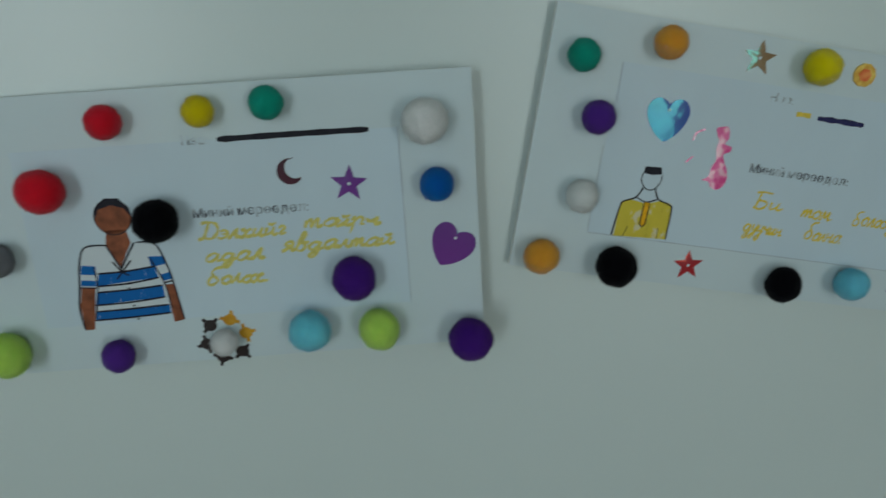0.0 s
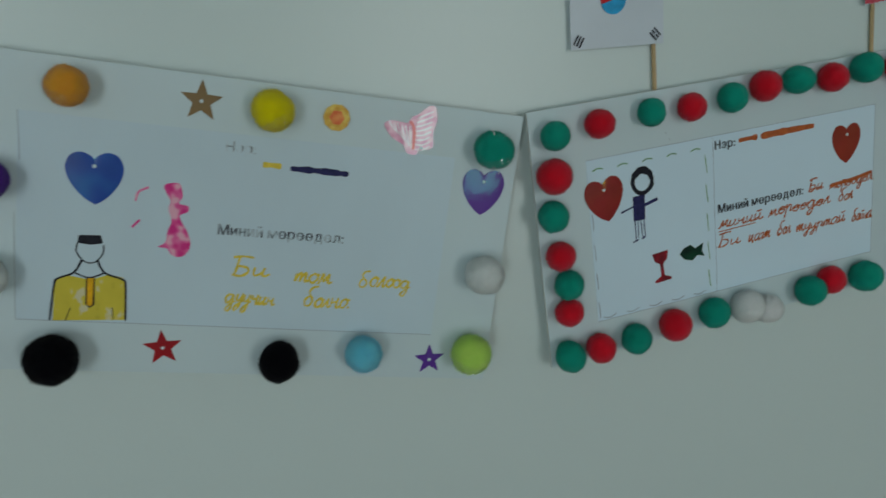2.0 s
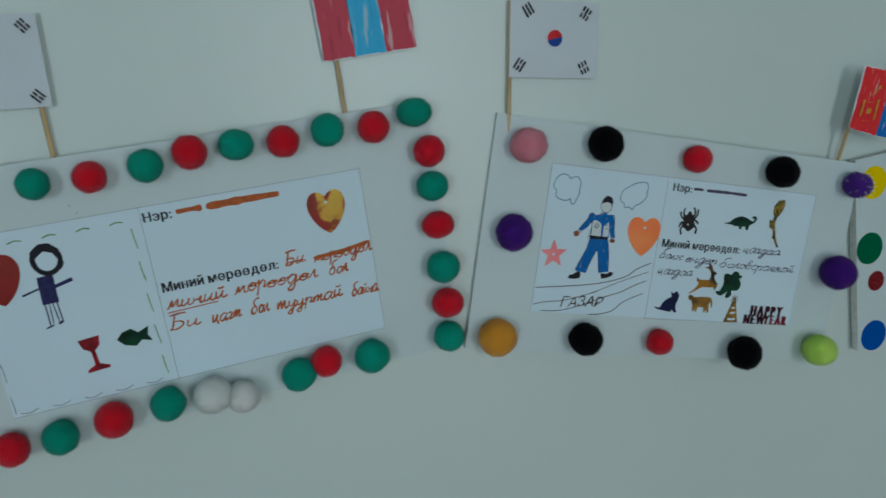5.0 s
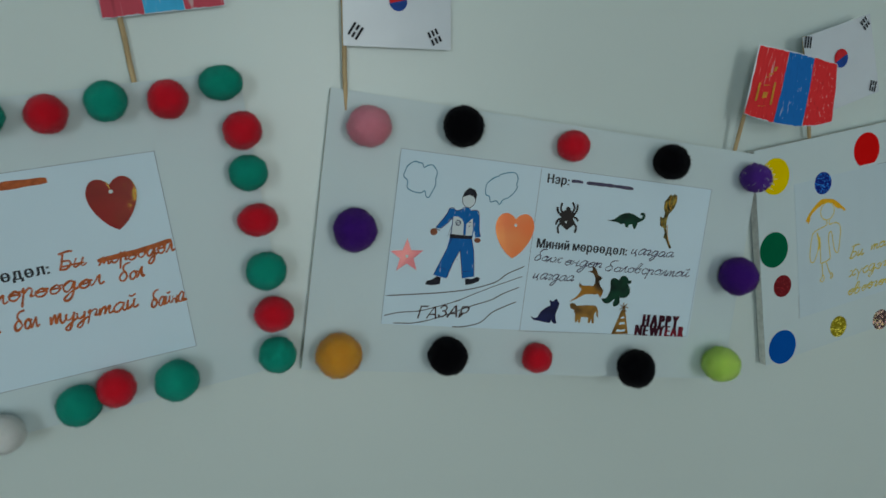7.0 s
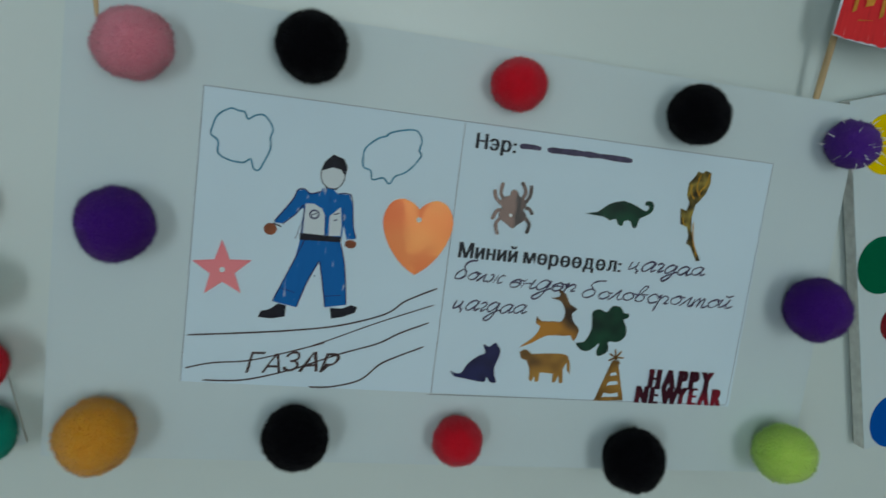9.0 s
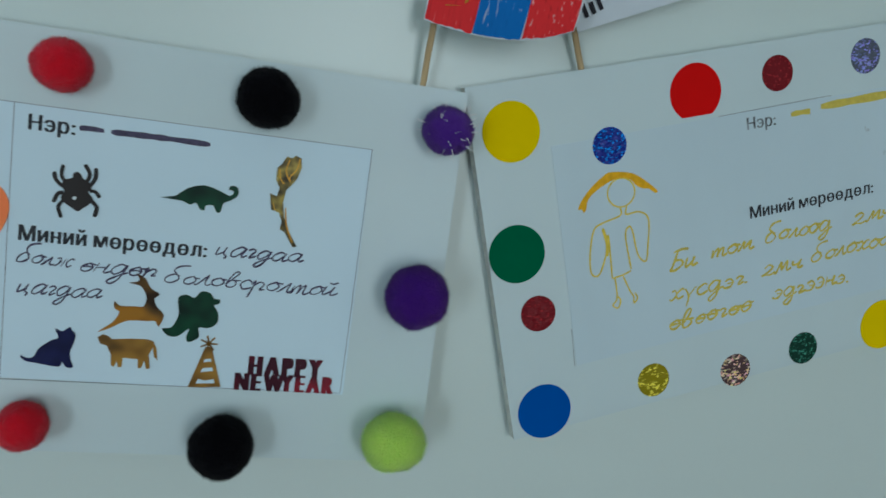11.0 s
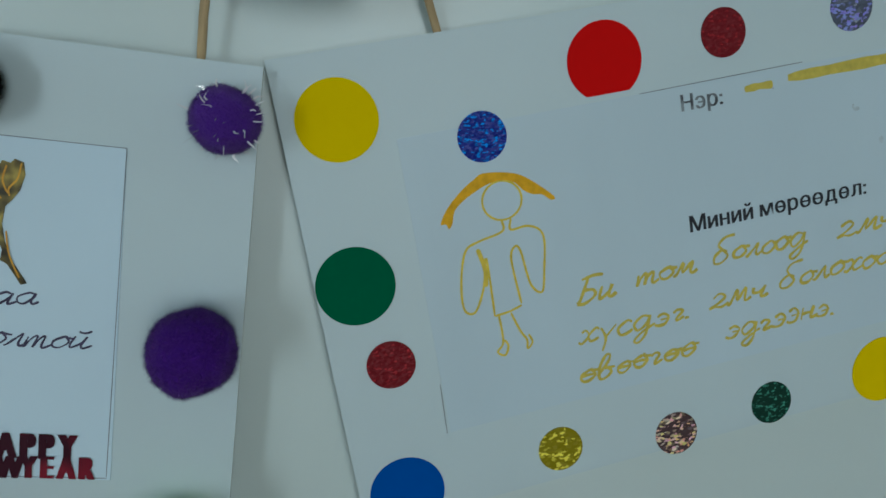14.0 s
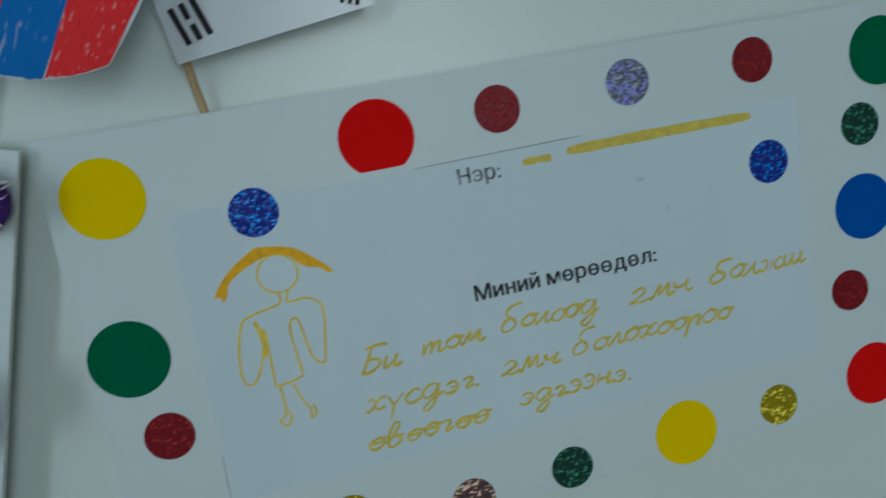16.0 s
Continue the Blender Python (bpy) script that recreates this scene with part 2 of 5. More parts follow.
_b.inputs["Roughness"].default_value, _b.inputs["Specular IOR Level"].default_value = 0.1, 1.0
_see = _n.new("ShaderNodeBsdfTransparent")
_gloss = _n.new("ShaderNodeBsdfGlossy")
_gloss.inputs["Roughness"].default_value = 0.05
_mix = _n.new("ShaderNodeMixShader")
_mix.inputs[0].default_value = 0.10
_l.new(_see.outputs[0], _mix.inputs[1])
_l.new(_gloss.outputs[0], _mix.inputs[2])
_l.new(_mix.outputs[0], _n["Material Output"].inputs[0])
_n.remove(_b)

FELT = {
    "red": felt("red_fluff", (0.86, 0.024, 0.055)),
    "yellow": felt("yellow_fluff", (1.0, 0.75, 0.02)),
    "green": felt("green_fluff", (0.0, 0.40, 0.30)),
    "white": felt("white_fluff", (0.90, 0.97, 0.95)),
    "black": felt("black_fluff", (0.0035, 0.0035, 0.005)),
    "blue": felt("blue_fluff", (0.0, 0.17, 0.52)),
    "purple": felt("deep_purple_fluff", (0.09, 0.022, 0.25)),
    "violet": felt("violet_fluff", (0.128, 0.045, 0.33)),
    "sky": felt("sky_blue_fluff", (0.22, 0.72, 0.92)),
    "lime": felt("lime_fluff", (0.60, 0.95, 0.20)),
    "grey": felt("grey_fluff", (0.25, 0.26, 0.28)),
    "orange": felt("orange_fluff", (1.0, 0.45, 0.07)),
    "pink": felt("pink_fluff", (1.0, 0.36, 0.45)),
}
DOT = {
    "yellow": surface("yellow_label", (0.78, 0.56, 0.0), 0.5, 0.02, 30, shine=0.0),
    "green": surface("green_label", (0.000, 0.117, 0.054), 0.5, 0.03, 30, shine=0.0),
    "red": surface("red_label", (0.666, 0.007, 0.007), 0.5, 0.03, 30, shine=0.0),
    "blue": surface("blue_label", (0.000, 0.081, 0.378), 0.5, 0.03, 30, shine=0.0),
    "foil_red": foil("red_foil", (0.17, 0.002, 0.008), (0.40, 0.022, 0.030), 1100, 0.25, 0.4, spots=0.86, metal=0.1),
    "foil_blue": foil("blue_foil", (0.0, 0.014, 0.22), (0.0, 0.32, 1.0), 1100, 0.4, 0.3, spots=0.76, metal=0.1),
    "foil_green": foil("green_foil", (0.0, 0.035, 0.022), (0.06, 0.34, 0.24), 1000, 0.3, 0.4, spots=0.78, metal=0.1),
    "foil_gold": foil("gold_foil", (0.26, 0.21, 0.0), (1.0, 0.85, 0.10), 760, 0.3, 0.4, spots=0.72, metal=0.1),
    "foil_silver": foil("silver_foil", (0.10, 0.115, 0.16), (0.26, 0.33, 1.0), 820, 0.45, 0.25, rainbow=0.15, spots=0.60, metal=0.3),
    "foil_multi": foil("rainbow_foil", (0.08, 0.045, 0.05), (1.0, 0.72, 0.42), 760, 0.35, 0.3, rainbow=0.38, spots=0.58, metal=0.15),
}
TEAL, GOLD, ROSE = (0.12, 0.85, 0.80), (0.72, 0.70, 0.06), (1.0, 0.62, 0.50)
STICK = {
    "purple": shiny("purple_film", [(0.35, (0.085, 0.014, 0.25)), (0.65, (0.11, 0.02, 0.30))], rough=0.35, metal=0.0, gleam=TEAL, amount=0.028),
    "mauve": shiny("mauve_film", [(0.35, (0.14, 0.022, 0.23)), (0.65, (0.18, 0.03, 0.28))], rough=0.35, metal=0.0, gleam=TEAL, amount=0.06),
    "blue": shiny("blue_film", [(0.3, (0.012, 0.035, 0.27)), (0.5, (0.016, 0.06, 0.35)), (0.72, (0.02, 0.12, 0.42))], 60, rough=0.3, metal=0.0, gleam=TEAL, amount=0.07),
    "red": shiny("red_film", [(0.3, (0.30, 0.006, 0.014)), (0.7, (0.42, 0.014, 0.025))], metal=0.0, gleam=(1.0, 0.12, 0.06), amount=0.1),
    "gold": shiny("gold_film", [(0.3, (0.22, 0.115, 0.045)), (0.7, (0.30, 0.17, 0.065))], rough=0.3, metal=0.0, gleam=TEAL, amount=0.09),
    "flame": shiny("red_gold_film", [(0.40, (0.24, 0.002, 0.006)), (0.70, (0.31, 0.005, 0.009))], 60, rough=0.45, metal=0.0, gleam=GOLD, amount=0.05),
    "peach": shiny("orange_film", [(0.40, (1.0, 0.21, 0.06)), (0.62, (0.98, 0.27, 0.08))], 45, metal=0.0, rough=0.4, gleam=(1.0, 0.6, 0.15), amount=0.025),
    "rose": shiny("rose_film", [(0.35, (0.85, 0.20, 0.24)), (0.65, (0.9, 0.28, 0.30))], metal=0.0, rough=0.4, gleam=(1.0, 0.5, 0.35), amount=0.025),
    "plum": shiny("plum_film", [(0.3, (0.02, 0.003, 0.012)), (0.7, (0.07, 0.004, 0.02))], metal=0.0, gleam=(1.0, 0.05, 0.2), amount=0.025),
    "black": shiny("black_film", [(0.3, (0.006, 0.006, 0.008)), (0.7, (0.02, 0.014, 0.014))], rough=0.3, metal=0.0, gleam=ROSE, amount=0.018),
    "forest": shiny("green_film", [(0.35, (0.001, 0.018, 0.012)), (0.7, (0.004, 0.06, 0.03))], 120),
    "brass": shiny("brass_film", [(0.36, (0.03, 0.022, 0.006)), (0.52, (0.13, 0.095, 0.02)), (0.66, (0.32, 0.24, 0.05))], 230, 0.3, 0.2),
    # bronze, honey: the foil's shifting reflections are put into dark-to-amber colour patches
    "bronze": shiny("bronze_film", [(0.44, (0.03, 0.016, 0.008)), (0.52, (0.14, 0.07, 0.02)), (0.60, (0.40, 0.17, 0.02))], 60, 0.3, 0.3),
    "honey": shiny("honey_film", [(0.34, (0.13, 0.065, 0.016)), (0.5, (0.30, 0.15, 0.03)), (0.66, (0.40, 0.21, 0.04))], 110, 0.3, 0.2),
    "amber": shiny("amber_film", [(0.35, (0.50, 0.22, 0.01)), (0.65, (0.62, 0.33, 0.03))], 120, metal=0.2),
    "navy": shiny("navy_film", [(0.35, (0.003, 0.004, 0.035)), (0.65, (0.008, 0.012, 0.075))], 120),
    "garnet": shiny("garnet_film", [(0.42, (0.045, 0.004, 0.015)), (0.58, (0.24, 0.012, 0.03))], 60),
    "bead": shiny("golden_sequin", [(0.35, (0.66, 0.34, 0.04)), (0.65, (0.80, 0.58, 0.12))], 300, 0.4, 0.0),
    "coral": shiny("orange_sequin", [(0.35, (0.75, 0.13, 0.03)), (0.65, (0.85, 0.30, 0.08))], 300, 0.4, 0.0),
    "pearl": shiny("pink_pearl_film", [(0.35, (0.72, 0.26, 0.42)), (0.65, (0.84, 0.46, 0.58))], 200, 0.25, 0.0, gleam=(0.85, 0.95, 1.0), amount=0.04),
    "wine": shiny("wine_red_film", [(0.40, (0.10, 0.003, 0.010)), (0.62, (0.34, 0.010, 0.022))], 110, 0.3, 0.0),
    "tinsel": surface("silver_tinsel", (0.95, 0.95, 1.0), 0.2, 0.05, 200, metal=0.25, shine=1.0),
}


# ---- builders ----
def mesh_of(bm, name):
    me = bpy.data.meshes.new(name)
    bmesh.ops.recalc_face_normals(bm, faces=bm.faces)
    bm.to_mesh(me)
    bm.free()
    return me


def part(name, bm, material, parent, label=""):
    me = mesh_of(bm, name)
    me.materials.append(material)
    ob = new(name, me)
    ob.parent = parent
    return tagged(ob, label)


def thing(name, bm, material, m, label, category, group="", kind=""):
    me = mesh_of(bm, name)
    me.materials.append(material)
    ob = new(name, me)
    ob.matrix_world = m
    return tagged(ob, label, category, group, kind)


def root(name, m, label, category, group=""):
    ob = new(name)
    ob.empty_display_size = 0.02
    ob.matrix_world = m
    return tagged(ob, label, category, group)


def box(bm, x0, y0, z0, x1, y1, z1):
    v = [bm.verts.new((x, y, z)) for x in (x0, x1) for y in (y0, y1) for z in (z0, z1)]
    for f in ((0, 1, 3, 2), (4, 6, 7, 5), (0, 4, 5, 1), (2, 3, 7, 6), (0, 2, 6, 4), (1, 5, 7, 3)):
        bm.faces.new([v[i] for i in f])
    return bm


def boxes(*list_of):
    bm = bmesh.new()
    for b in list_of:
        box(bm, *b)
    return bm


def plate(bm, pts, front, back):
    """A flat cut-out: outline in drawing units, front and back in millimetres before the board."""
    f = [bm.verts.new((x * U, -front / 1000, z * U)) for x, z in pts]
    k = [bm.verts.new((x * U, -back / 1000, z * U)) for x, z in pts]
    bm.faces.new(f)
    bm.faces.new(k[::-1])
    for i in range(len(pts)):
        j = (i + 1) % len(pts)
        bm.faces.new((f[i], k[i], k[j], f[j]))
    many = [fc for fc in bm.faces if len(fc.verts) > 4]
    for fc in many:
        fc.normal_update()
    bmesh.ops.triangulate(bm, faces=many)
    return bm


def smooth(pts, closed=False, steps=6):
    """Points along a hand-drawn line through pts."""
    n, out = len(pts), []
    get = (lambda i: pts[i % n]) if closed else (lambda i: pts[max(0, min(n - 1, i))])
    for i in range(n if closed else n - 1):
        a, b, c, d = (np.array(get(i + k), float) for k in (-1, 0, 1, 2))
        for s in range(steps):
            t = s / steps
            out.append(tuple(0.5 * (2 * b + (c - a) * t + (2 * a - 5 * b + 4 * c - d) * t * t + (3 * b - a - 3 * c + d) * t ** 3)))
    if not closed:
        out.append(tuple(map(float, pts[-1])))
    return out


def stroke(bm, pts, width=0.7, lift=0.34, closed=False, curved=True, wobble=0.15):
    """An ink line of some width, in drawing units, with an uneven edge."""
    line = smooth(pts, closed) if curved and len(pts) > 2 else [tuple(map(float, p)) for p in pts]
    n, rails = len(line), []
    for i, p in enumerate(line):
        a, b = line[(i - 1) % n if closed else max(0, i - 1)], line[(i + 1) % n if closed else min(n - 1, i + 1)]
        d = np.array(b) - np.array(a)
        d = d / (np.linalg.norm(d) or 1)
        w = width * 0.5 * (1 + wobble * noise.noise((p[0] * 0.4, p[1] * 0.4, width)))
        if not closed and i in (0, n - 1):
            w *= 0.6
        up = lift if closed else lift + 0.0015 * i
        rails.append([bm.verts.new(((p[0] + s * -d[1] * w) * U, -up / 1000, (p[1] + s * d[0] * w) * U)) for s in (1, -1)])
    for i in range(n if closed else n - 1):
        j = (i + 1) % n
        bm.faces.new((rails[i][0], rails[i][1], rails[j][1], rails[j][0]))
    return bm


def patch(bm, pts, lift=0.30, curved=False):
    """A filled patch of colouring."""
    line = smooth(pts, True, 4) if curved else pts
    f = bm.faces.new([bm.verts.new((x * U, -lift / 1000, z * U)) for x, z in line])
    f.normal_update()
    bmesh.ops.triangulate(bm, faces=[f])
    return bm


def oval(cx, cz, rx, rz, n=28, start=0.0):
    return [(cx + rx * math.cos(start + 2 * math.pi * i / n), cz + rz * math.sin(start + 2 * math.pi * i / n)) for i in range(n)]


def turned(pts, cx, cz, degrees):
    c, s = math.cos(radians(degrees)), math.sin(radians(degrees))
    return [(cx + x * c - z * s, cz + x * s + z * c) for x, z in pts]


def heart_outline(w, h):
    half = [(0.0, 0.37), (0.09, 0.45), (0.25, 0.5), (0.41, 0.43), (0.495, 0.24), (0.465, 0.03), (0.35, -0.19), (0.18, -0.38), (0.0, -0.5)]
    right, left = smooth(half), [(-x, z) for x, z in smooth(half)][::-1]
    return [(x * w, z * h) for x, z in right + left[1:-1]]


def star_outline(r, points=5, inner=0.42):
    out = []
    for i in range(points * 2):
        a, q = math.pi / 2 + math.pi * i / points, r if i % 2 == 0 else r * inner
        out.append((q * math.cos(a), q * math.sin(a)))
    return out


GLYPHS = {}


def glyph(ch):
    """The filled pieces of one character of the built-in font, unit size: (points, triangles), its left side and its width."""
    if ch in GLYPHS:
        return GLYPHS[ch]
    curve = bpy.data.curves.new("glyph", "FONT")
    curve.body, curve.fill_mode, curve.resolution_u = ch, "NONE", 5
    ob = new("glyph", curve)
    me = bpy.data.meshes.new_from_object(ob.evaluated_get(bpy.context.evaluated_depsgraph_get()))
    near = collections.defaultdict(list)
    for e in me.edges:
        a, b = e.vertices
        near[a].append(b)
        near[b].append(a)
    rings, used = [], set()
    for start in range(len(me.vertices)):
        if start in used or not near[start]:
            continue
        ring, at = [start], start
        used.add(start)
        while True:
            onward = [k for k in near[at] if k not in used]
            if not onward:
                break
            at = onward[0]
            used.add(at)
            ring.append(at)
        rings.append([(me.vertices[k].co.x, me.vertices[k].co.y) for k in ring])
    bpy.data.objects.remove(ob), bpy.data.meshes.remove(me), bpy.data.curves.remove(curve)

    def area(r):
        return 0.5 * sum(r[k - 1][0] * r[k][1] - r[k][0] * r[k - 1][1] for k in range(len(r)))

    def inside(p, r):
        hit = False
        for k in range(len(r)):
            (x1, y1), (x2, y2) = r[k - 1], r[k]
            if (y1 > p[1]) != (y2 > p[1]) and p[0] < (x2 - x1) * (p[1] - y1) / (y2 - y1) + x1:
                hit = not hit
        return hit

    rings = [r for r in rings if len(r) > 2 and abs(area(r)) > 1e-6]
    rings.sort(key=lambda r: -abs(area(r)))
    sign = area(rings[0]) > 0 if rings else True
    outer = [[r] for r in rings if (area(r) > 0) == sign]
    for r in rings:
        if (area(r) > 0) != sign:
            homes = [o for o in outer if sum(inside(p, o[0]) for p in r) > 0.8 * len(r)]
            if homes:
                homes[-1].append(r)
    pieces = []
    for group in outer:
        flat = [p for r in group for p in r]
        tris = tessellate_polygon([[Vector((*p, 0)) for p in r] for r in group])
        pieces.append((flat, tris))
    xs = [p[0] for r in rings for p in r] or [0.0, 0.25]
    GLYPHS[ch] = (pieces, min(xs), max(xs) - min(xs))
    return GLYPHS[ch]


def letters(body, u, v, width, height, lift=0.36, angle=0.0, slant=0.0, bold=0.0, warp=0.0, split=False):
    """Words in the built-in font from (u, v) on, fitted to a width and a letter height, in drawing units."""
    rng = random.Random(f"{body}{u}{v}")
    gap = 0.085 if not warp else 0.045
    place, x = [], 0.0
    for ch in body:
        if ch == " ":
            x += 0.24
            continue
        place.append((ch, x))
        x += glyph(ch)[2] + bold + gap
    kx, kz = width / max(0.01, x - gap), height / 0.72
    c, s = math.cos(radians(angle)), math.sin(radians(angle))
    out, bm, layer = [], bmesh.new(), 0
    for ch, x0 in place:
        pieces, left, wide = glyph(ch)
        up, grow, turn = warp * rng.uniform(-0.35, 0.35), 1 + warp * rng.uniform(-0.5, 0.5), warp * rng.uniform(-0.6, 0.6)
        if split:
            bm = bmesh.new()
        if split or not out:
            out.append(bm)
        for shift in np.linspace(0, bold, 1 + math.ceil(bold / 0.05)):
            for flat, tris in pieces:
                verts = []
                layer += 1
                for px, py in flat:
                    gx, gy = px - left, py * grow
                    gx, gy = gx - gy * turn, gy + gx * turn
                    wx, wz = (x0 + gx + shift + gy * slant) * kx, (gy + up) * kz
                    if warp:
                        wx += warp * 0.8 * noise.noise((wx * 0.35, wz * 0.3, u)) * height
                        wz += warp * 0.6 * noise.noise((wx * 0.3, v, 3.1)) * height
                    verts.append(bm.verts.new(((u + wx * c - wz * s) * U, -(lift + 0.004 * (layer % 9)) / 1000, (v + wx * s + wz * c) * U)))
                for t in tris:
                    bm.faces.new([verts[k] for k in t])
    return out if split else bm


SCRIPT = {}


def pen_letter(ch, wide, *lines):
    """A joined-up letter: its width and its pen lines; small letters are 1 high."""
    SCRIPT[ch] = (wide, lines)


pen_letter("а", 1.0, [(0.75, 0.85), (0.45, 1), (0.1, 0.6), (0.15, 0.1), (0.45, 0), (0.75, 0.55), (0.78, 0.95), (0.75, 0.3), (0.85, 0), (1.1, 0.25)])
pen_letter("б", 1.0, [(0.75, 0.75), (0.4, 0.95), (0.1, 0.55), (0.2, 0.05), (0.55, 0.02), (0.78, 0.45), (0.5, 0.95), (0.25, 1.4), (0.45, 1.85), (0.95, 1.95)])
pen_letter("в", 0.85, [(0.1, 0.3), (0.45, 1.3), (0.5, 1.9), (0.3, 1.9), (0.15, 1.0), (0.2, 0.1), (0.5, 0), (0.7, 0.4), (0.5, 0.8), (0.3, 0.85), (0.85, 0.85)])
pen_letter("г", 0.62, [(0.05, 0.75), (0.25, 0.98), (0.48, 0.75), (0.3, 0.25), (0.35, 0.02), (0.65, 0.25)])
pen_letter("д", 1.0, [(0.75, 0.85), (0.4, 1), (0.1, 0.5), (0.3, 0), (0.65, 0.35), (0.78, 0.95), (0.75, -0.4), (0.5, -0.95), (0.25, -0.7), (0.6, -0.15), (1.05, 0.25)])
pen_letter("е", 0.8, [(0.1, 0.35), (0.5, 0.55), (0.6, 0.85), (0.4, 1), (0.15, 0.7), (0.2, 0.15), (0.5, 0), (0.85, 0.25)])
pen_letter("ж", 1.2, [(0.05, 0.85), (0.25, 1), (0.42, 0.5), (0.25, 0), (0.05, 0.15)], [(0.65, 0.98), (0.62, 0.02)], [(1.2, 0.85), (1.0, 1), (0.8, 0.5), (1.0, 0), (1.25, 0.2)])
pen_letter("и", 0.85, [(0.1, 0.95), (0.08, 0.3), (0.2, 0.02), (0.5, 0.4), (0.58, 0.95), (0.55, 0.25), (0.7, 0), (0.95, 0.25)])
pen_letter("й", 0.85, *SCRIPT["и"][1], [(0.15, 1.35), (0.4, 1.25), (0.65, 1.42)])
pen_letter("л", 0.75, [(0, 0.05), (0.15, 0.08), (0.45, 0.9), (0.5, 0.98), (0.52, 0.3), (0.65, 0), (0.85, 0.2)])
pen_letter("м", 1.0, [(0, 0.05), (0.12, 0.05), (0.35, 0.95), (0.42, 0.15), (0.75, 0.95), (0.78, 0.2), (0.9, 0), (1.1, 0.2)])
pen_letter("н", 0.85, [(0.1, 0.98), (0.1, 0.02)], [(0.1, 0.45), (0.35, 0.55), (0.62, 0.5)], [(0.65, 0.98), (0.6, 0.2), (0.7, 0), (0.95, 0.2)])
pen_letter("о", 0.75, [(0.45, 0.98), (0.1, 0.6), (0.2, 0.1), (0.5, 0.02), (0.72, 0.5), (0.45, 0.97), (0.6, 0.85), (0.85, 0.8)])
pen_letter("ө", 0.8, *SCRIPT["о"][1], [(0.12, 0.5), (0.4, 0.56), (0.72, 0.5)])
pen_letter("р", 0.78, [(0, 0.6), (0.15, 0.95), (0.1, -0.9)], [(0.12, 0.4), (0.4, 0.95), (0.65, 0.7), (0.55, 0.1), (0.8, 0.15)])
pen_letter("с", 0.7, [(0.65, 0.8), (0.4, 1), (0.1, 0.55), (0.25, 0.05), (0.5, 0.02), (0.8, 0.25)])
pen_letter("т", 1.0, [(0.05, 0.9), (0.1, 0.02), (0.2, 0.7), (0.38, 0.97), (0.42, 0.02), (0.55, 0.7), (0.72, 0.97), (0.75, 0.2), (0.88, 0), (1.1, 0.25)])
pen_letter("у", 0.8, [(0.08, 0.95), (0.1, 0.4), (0.3, 0.2), (0.55, 0.5), (0.62, 0.95), (0.55, -0.4), (0.35, -0.95), (0.12, -0.7), (0.5, -0.1), (0.9, 0.25)])
pen_letter("ү", 0.75, [(0.05, 0.95), (0.35, 0.05), (0.33, -0.9)], [(0.35, 0.05), (0.7, 0.95)])
pen_letter("х", 0.9, [(0.05, 0.85), (0.25, 1), (0.42, 0.5), (0.25, 0), (0.05, 0.12)], [(0.85, 0.85), (0.65, 1), (0.45, 0.5), (0.6, 0), (0.95, 0.2)])
pen_letter("ц", 0.9, [(0.1, 0.95), (0.08, 0.3), (0.2, 0.02), (0.5, 0.4), (0.58, 0.95), (0.55, 0.2), (0.75, 0), (0.78, -0.35)])
pen_letter("ч", 0.8, [(0.08, 0.9), (0.1, 0.55), (0.3, 0.45), (0.55, 0.6), (0.6, 0.95), (0.55, 0.2), (0.7, 0), (0.9, 0.2)])
pen_letter("э", 0.75, [(0.1, 0.8), (0.35, 1), (0.65, 0.65), (0.55, 0.1), (0.3, 0), (0.05, 0.15)], [(0.3, 0.5), (0.72, 0.52)])
pen_letter("я", 0.8, [(0, 0.05), (0.15, 0.05), (0.45, 0.5), (0.2, 0.6), (0.22, 0.95), (0.6, 0.98), (0.62, 0.2), (0.72, 0), (0.9, 0.2)])
pen_letter("Б", 1.0, [(0.3, 1.85), (0.2, 0.3), (0.05, 0.05)], [(0.28, 1.0), (0.7, 0.9), (0.85, 0.45), (0.5, 0), (0.1, 0.05)], [(0, 1.85), (0.5, 2.0), (1.0, 1.95)])
pen_letter("Д", 1.2, [(0.45, 1.9), (0.3, 0.2), (0.05, 0.05), (0.3, 0.15), (0.9, 0.1), (1.2, 0.9), (0.9, 1.75), (0.2, 1.9), (0, 1.7)])
pen_letter("Э", 1.1, [(0.1, 1.7), (0.5, 2.0), (1.0, 1.3), (0.8, 0.2), (0.4, 0), (0.05, 0.2)], [(0.4, 1.05), (1.0, 1.1)])
pen_letter("2", 0.85, [(0.08, 0.75), (0.35, 1.05), (0.62, 0.78), (0.4, 0.35), (0.05, 0.02), (0.3, 0.1), (0.6, 0.0), (0.9, 0.2)])
pen_letter("ш", 1.15, [(0.08, 0.95), (0.1, 0.2), (0.25, 0.02), (0.45, 0.5), (0.48, 0.95), (0.5, 0.2), (0.65, 0.02), (0.85, 0.5), (0.88, 0.95), (0.88, 0.2), (1.0, 0), (1.2, 0.25)])
pen_letter(".", 0.3, [(0.1, 0.0), (0.2, 0.06), (0.28, 0.0)])


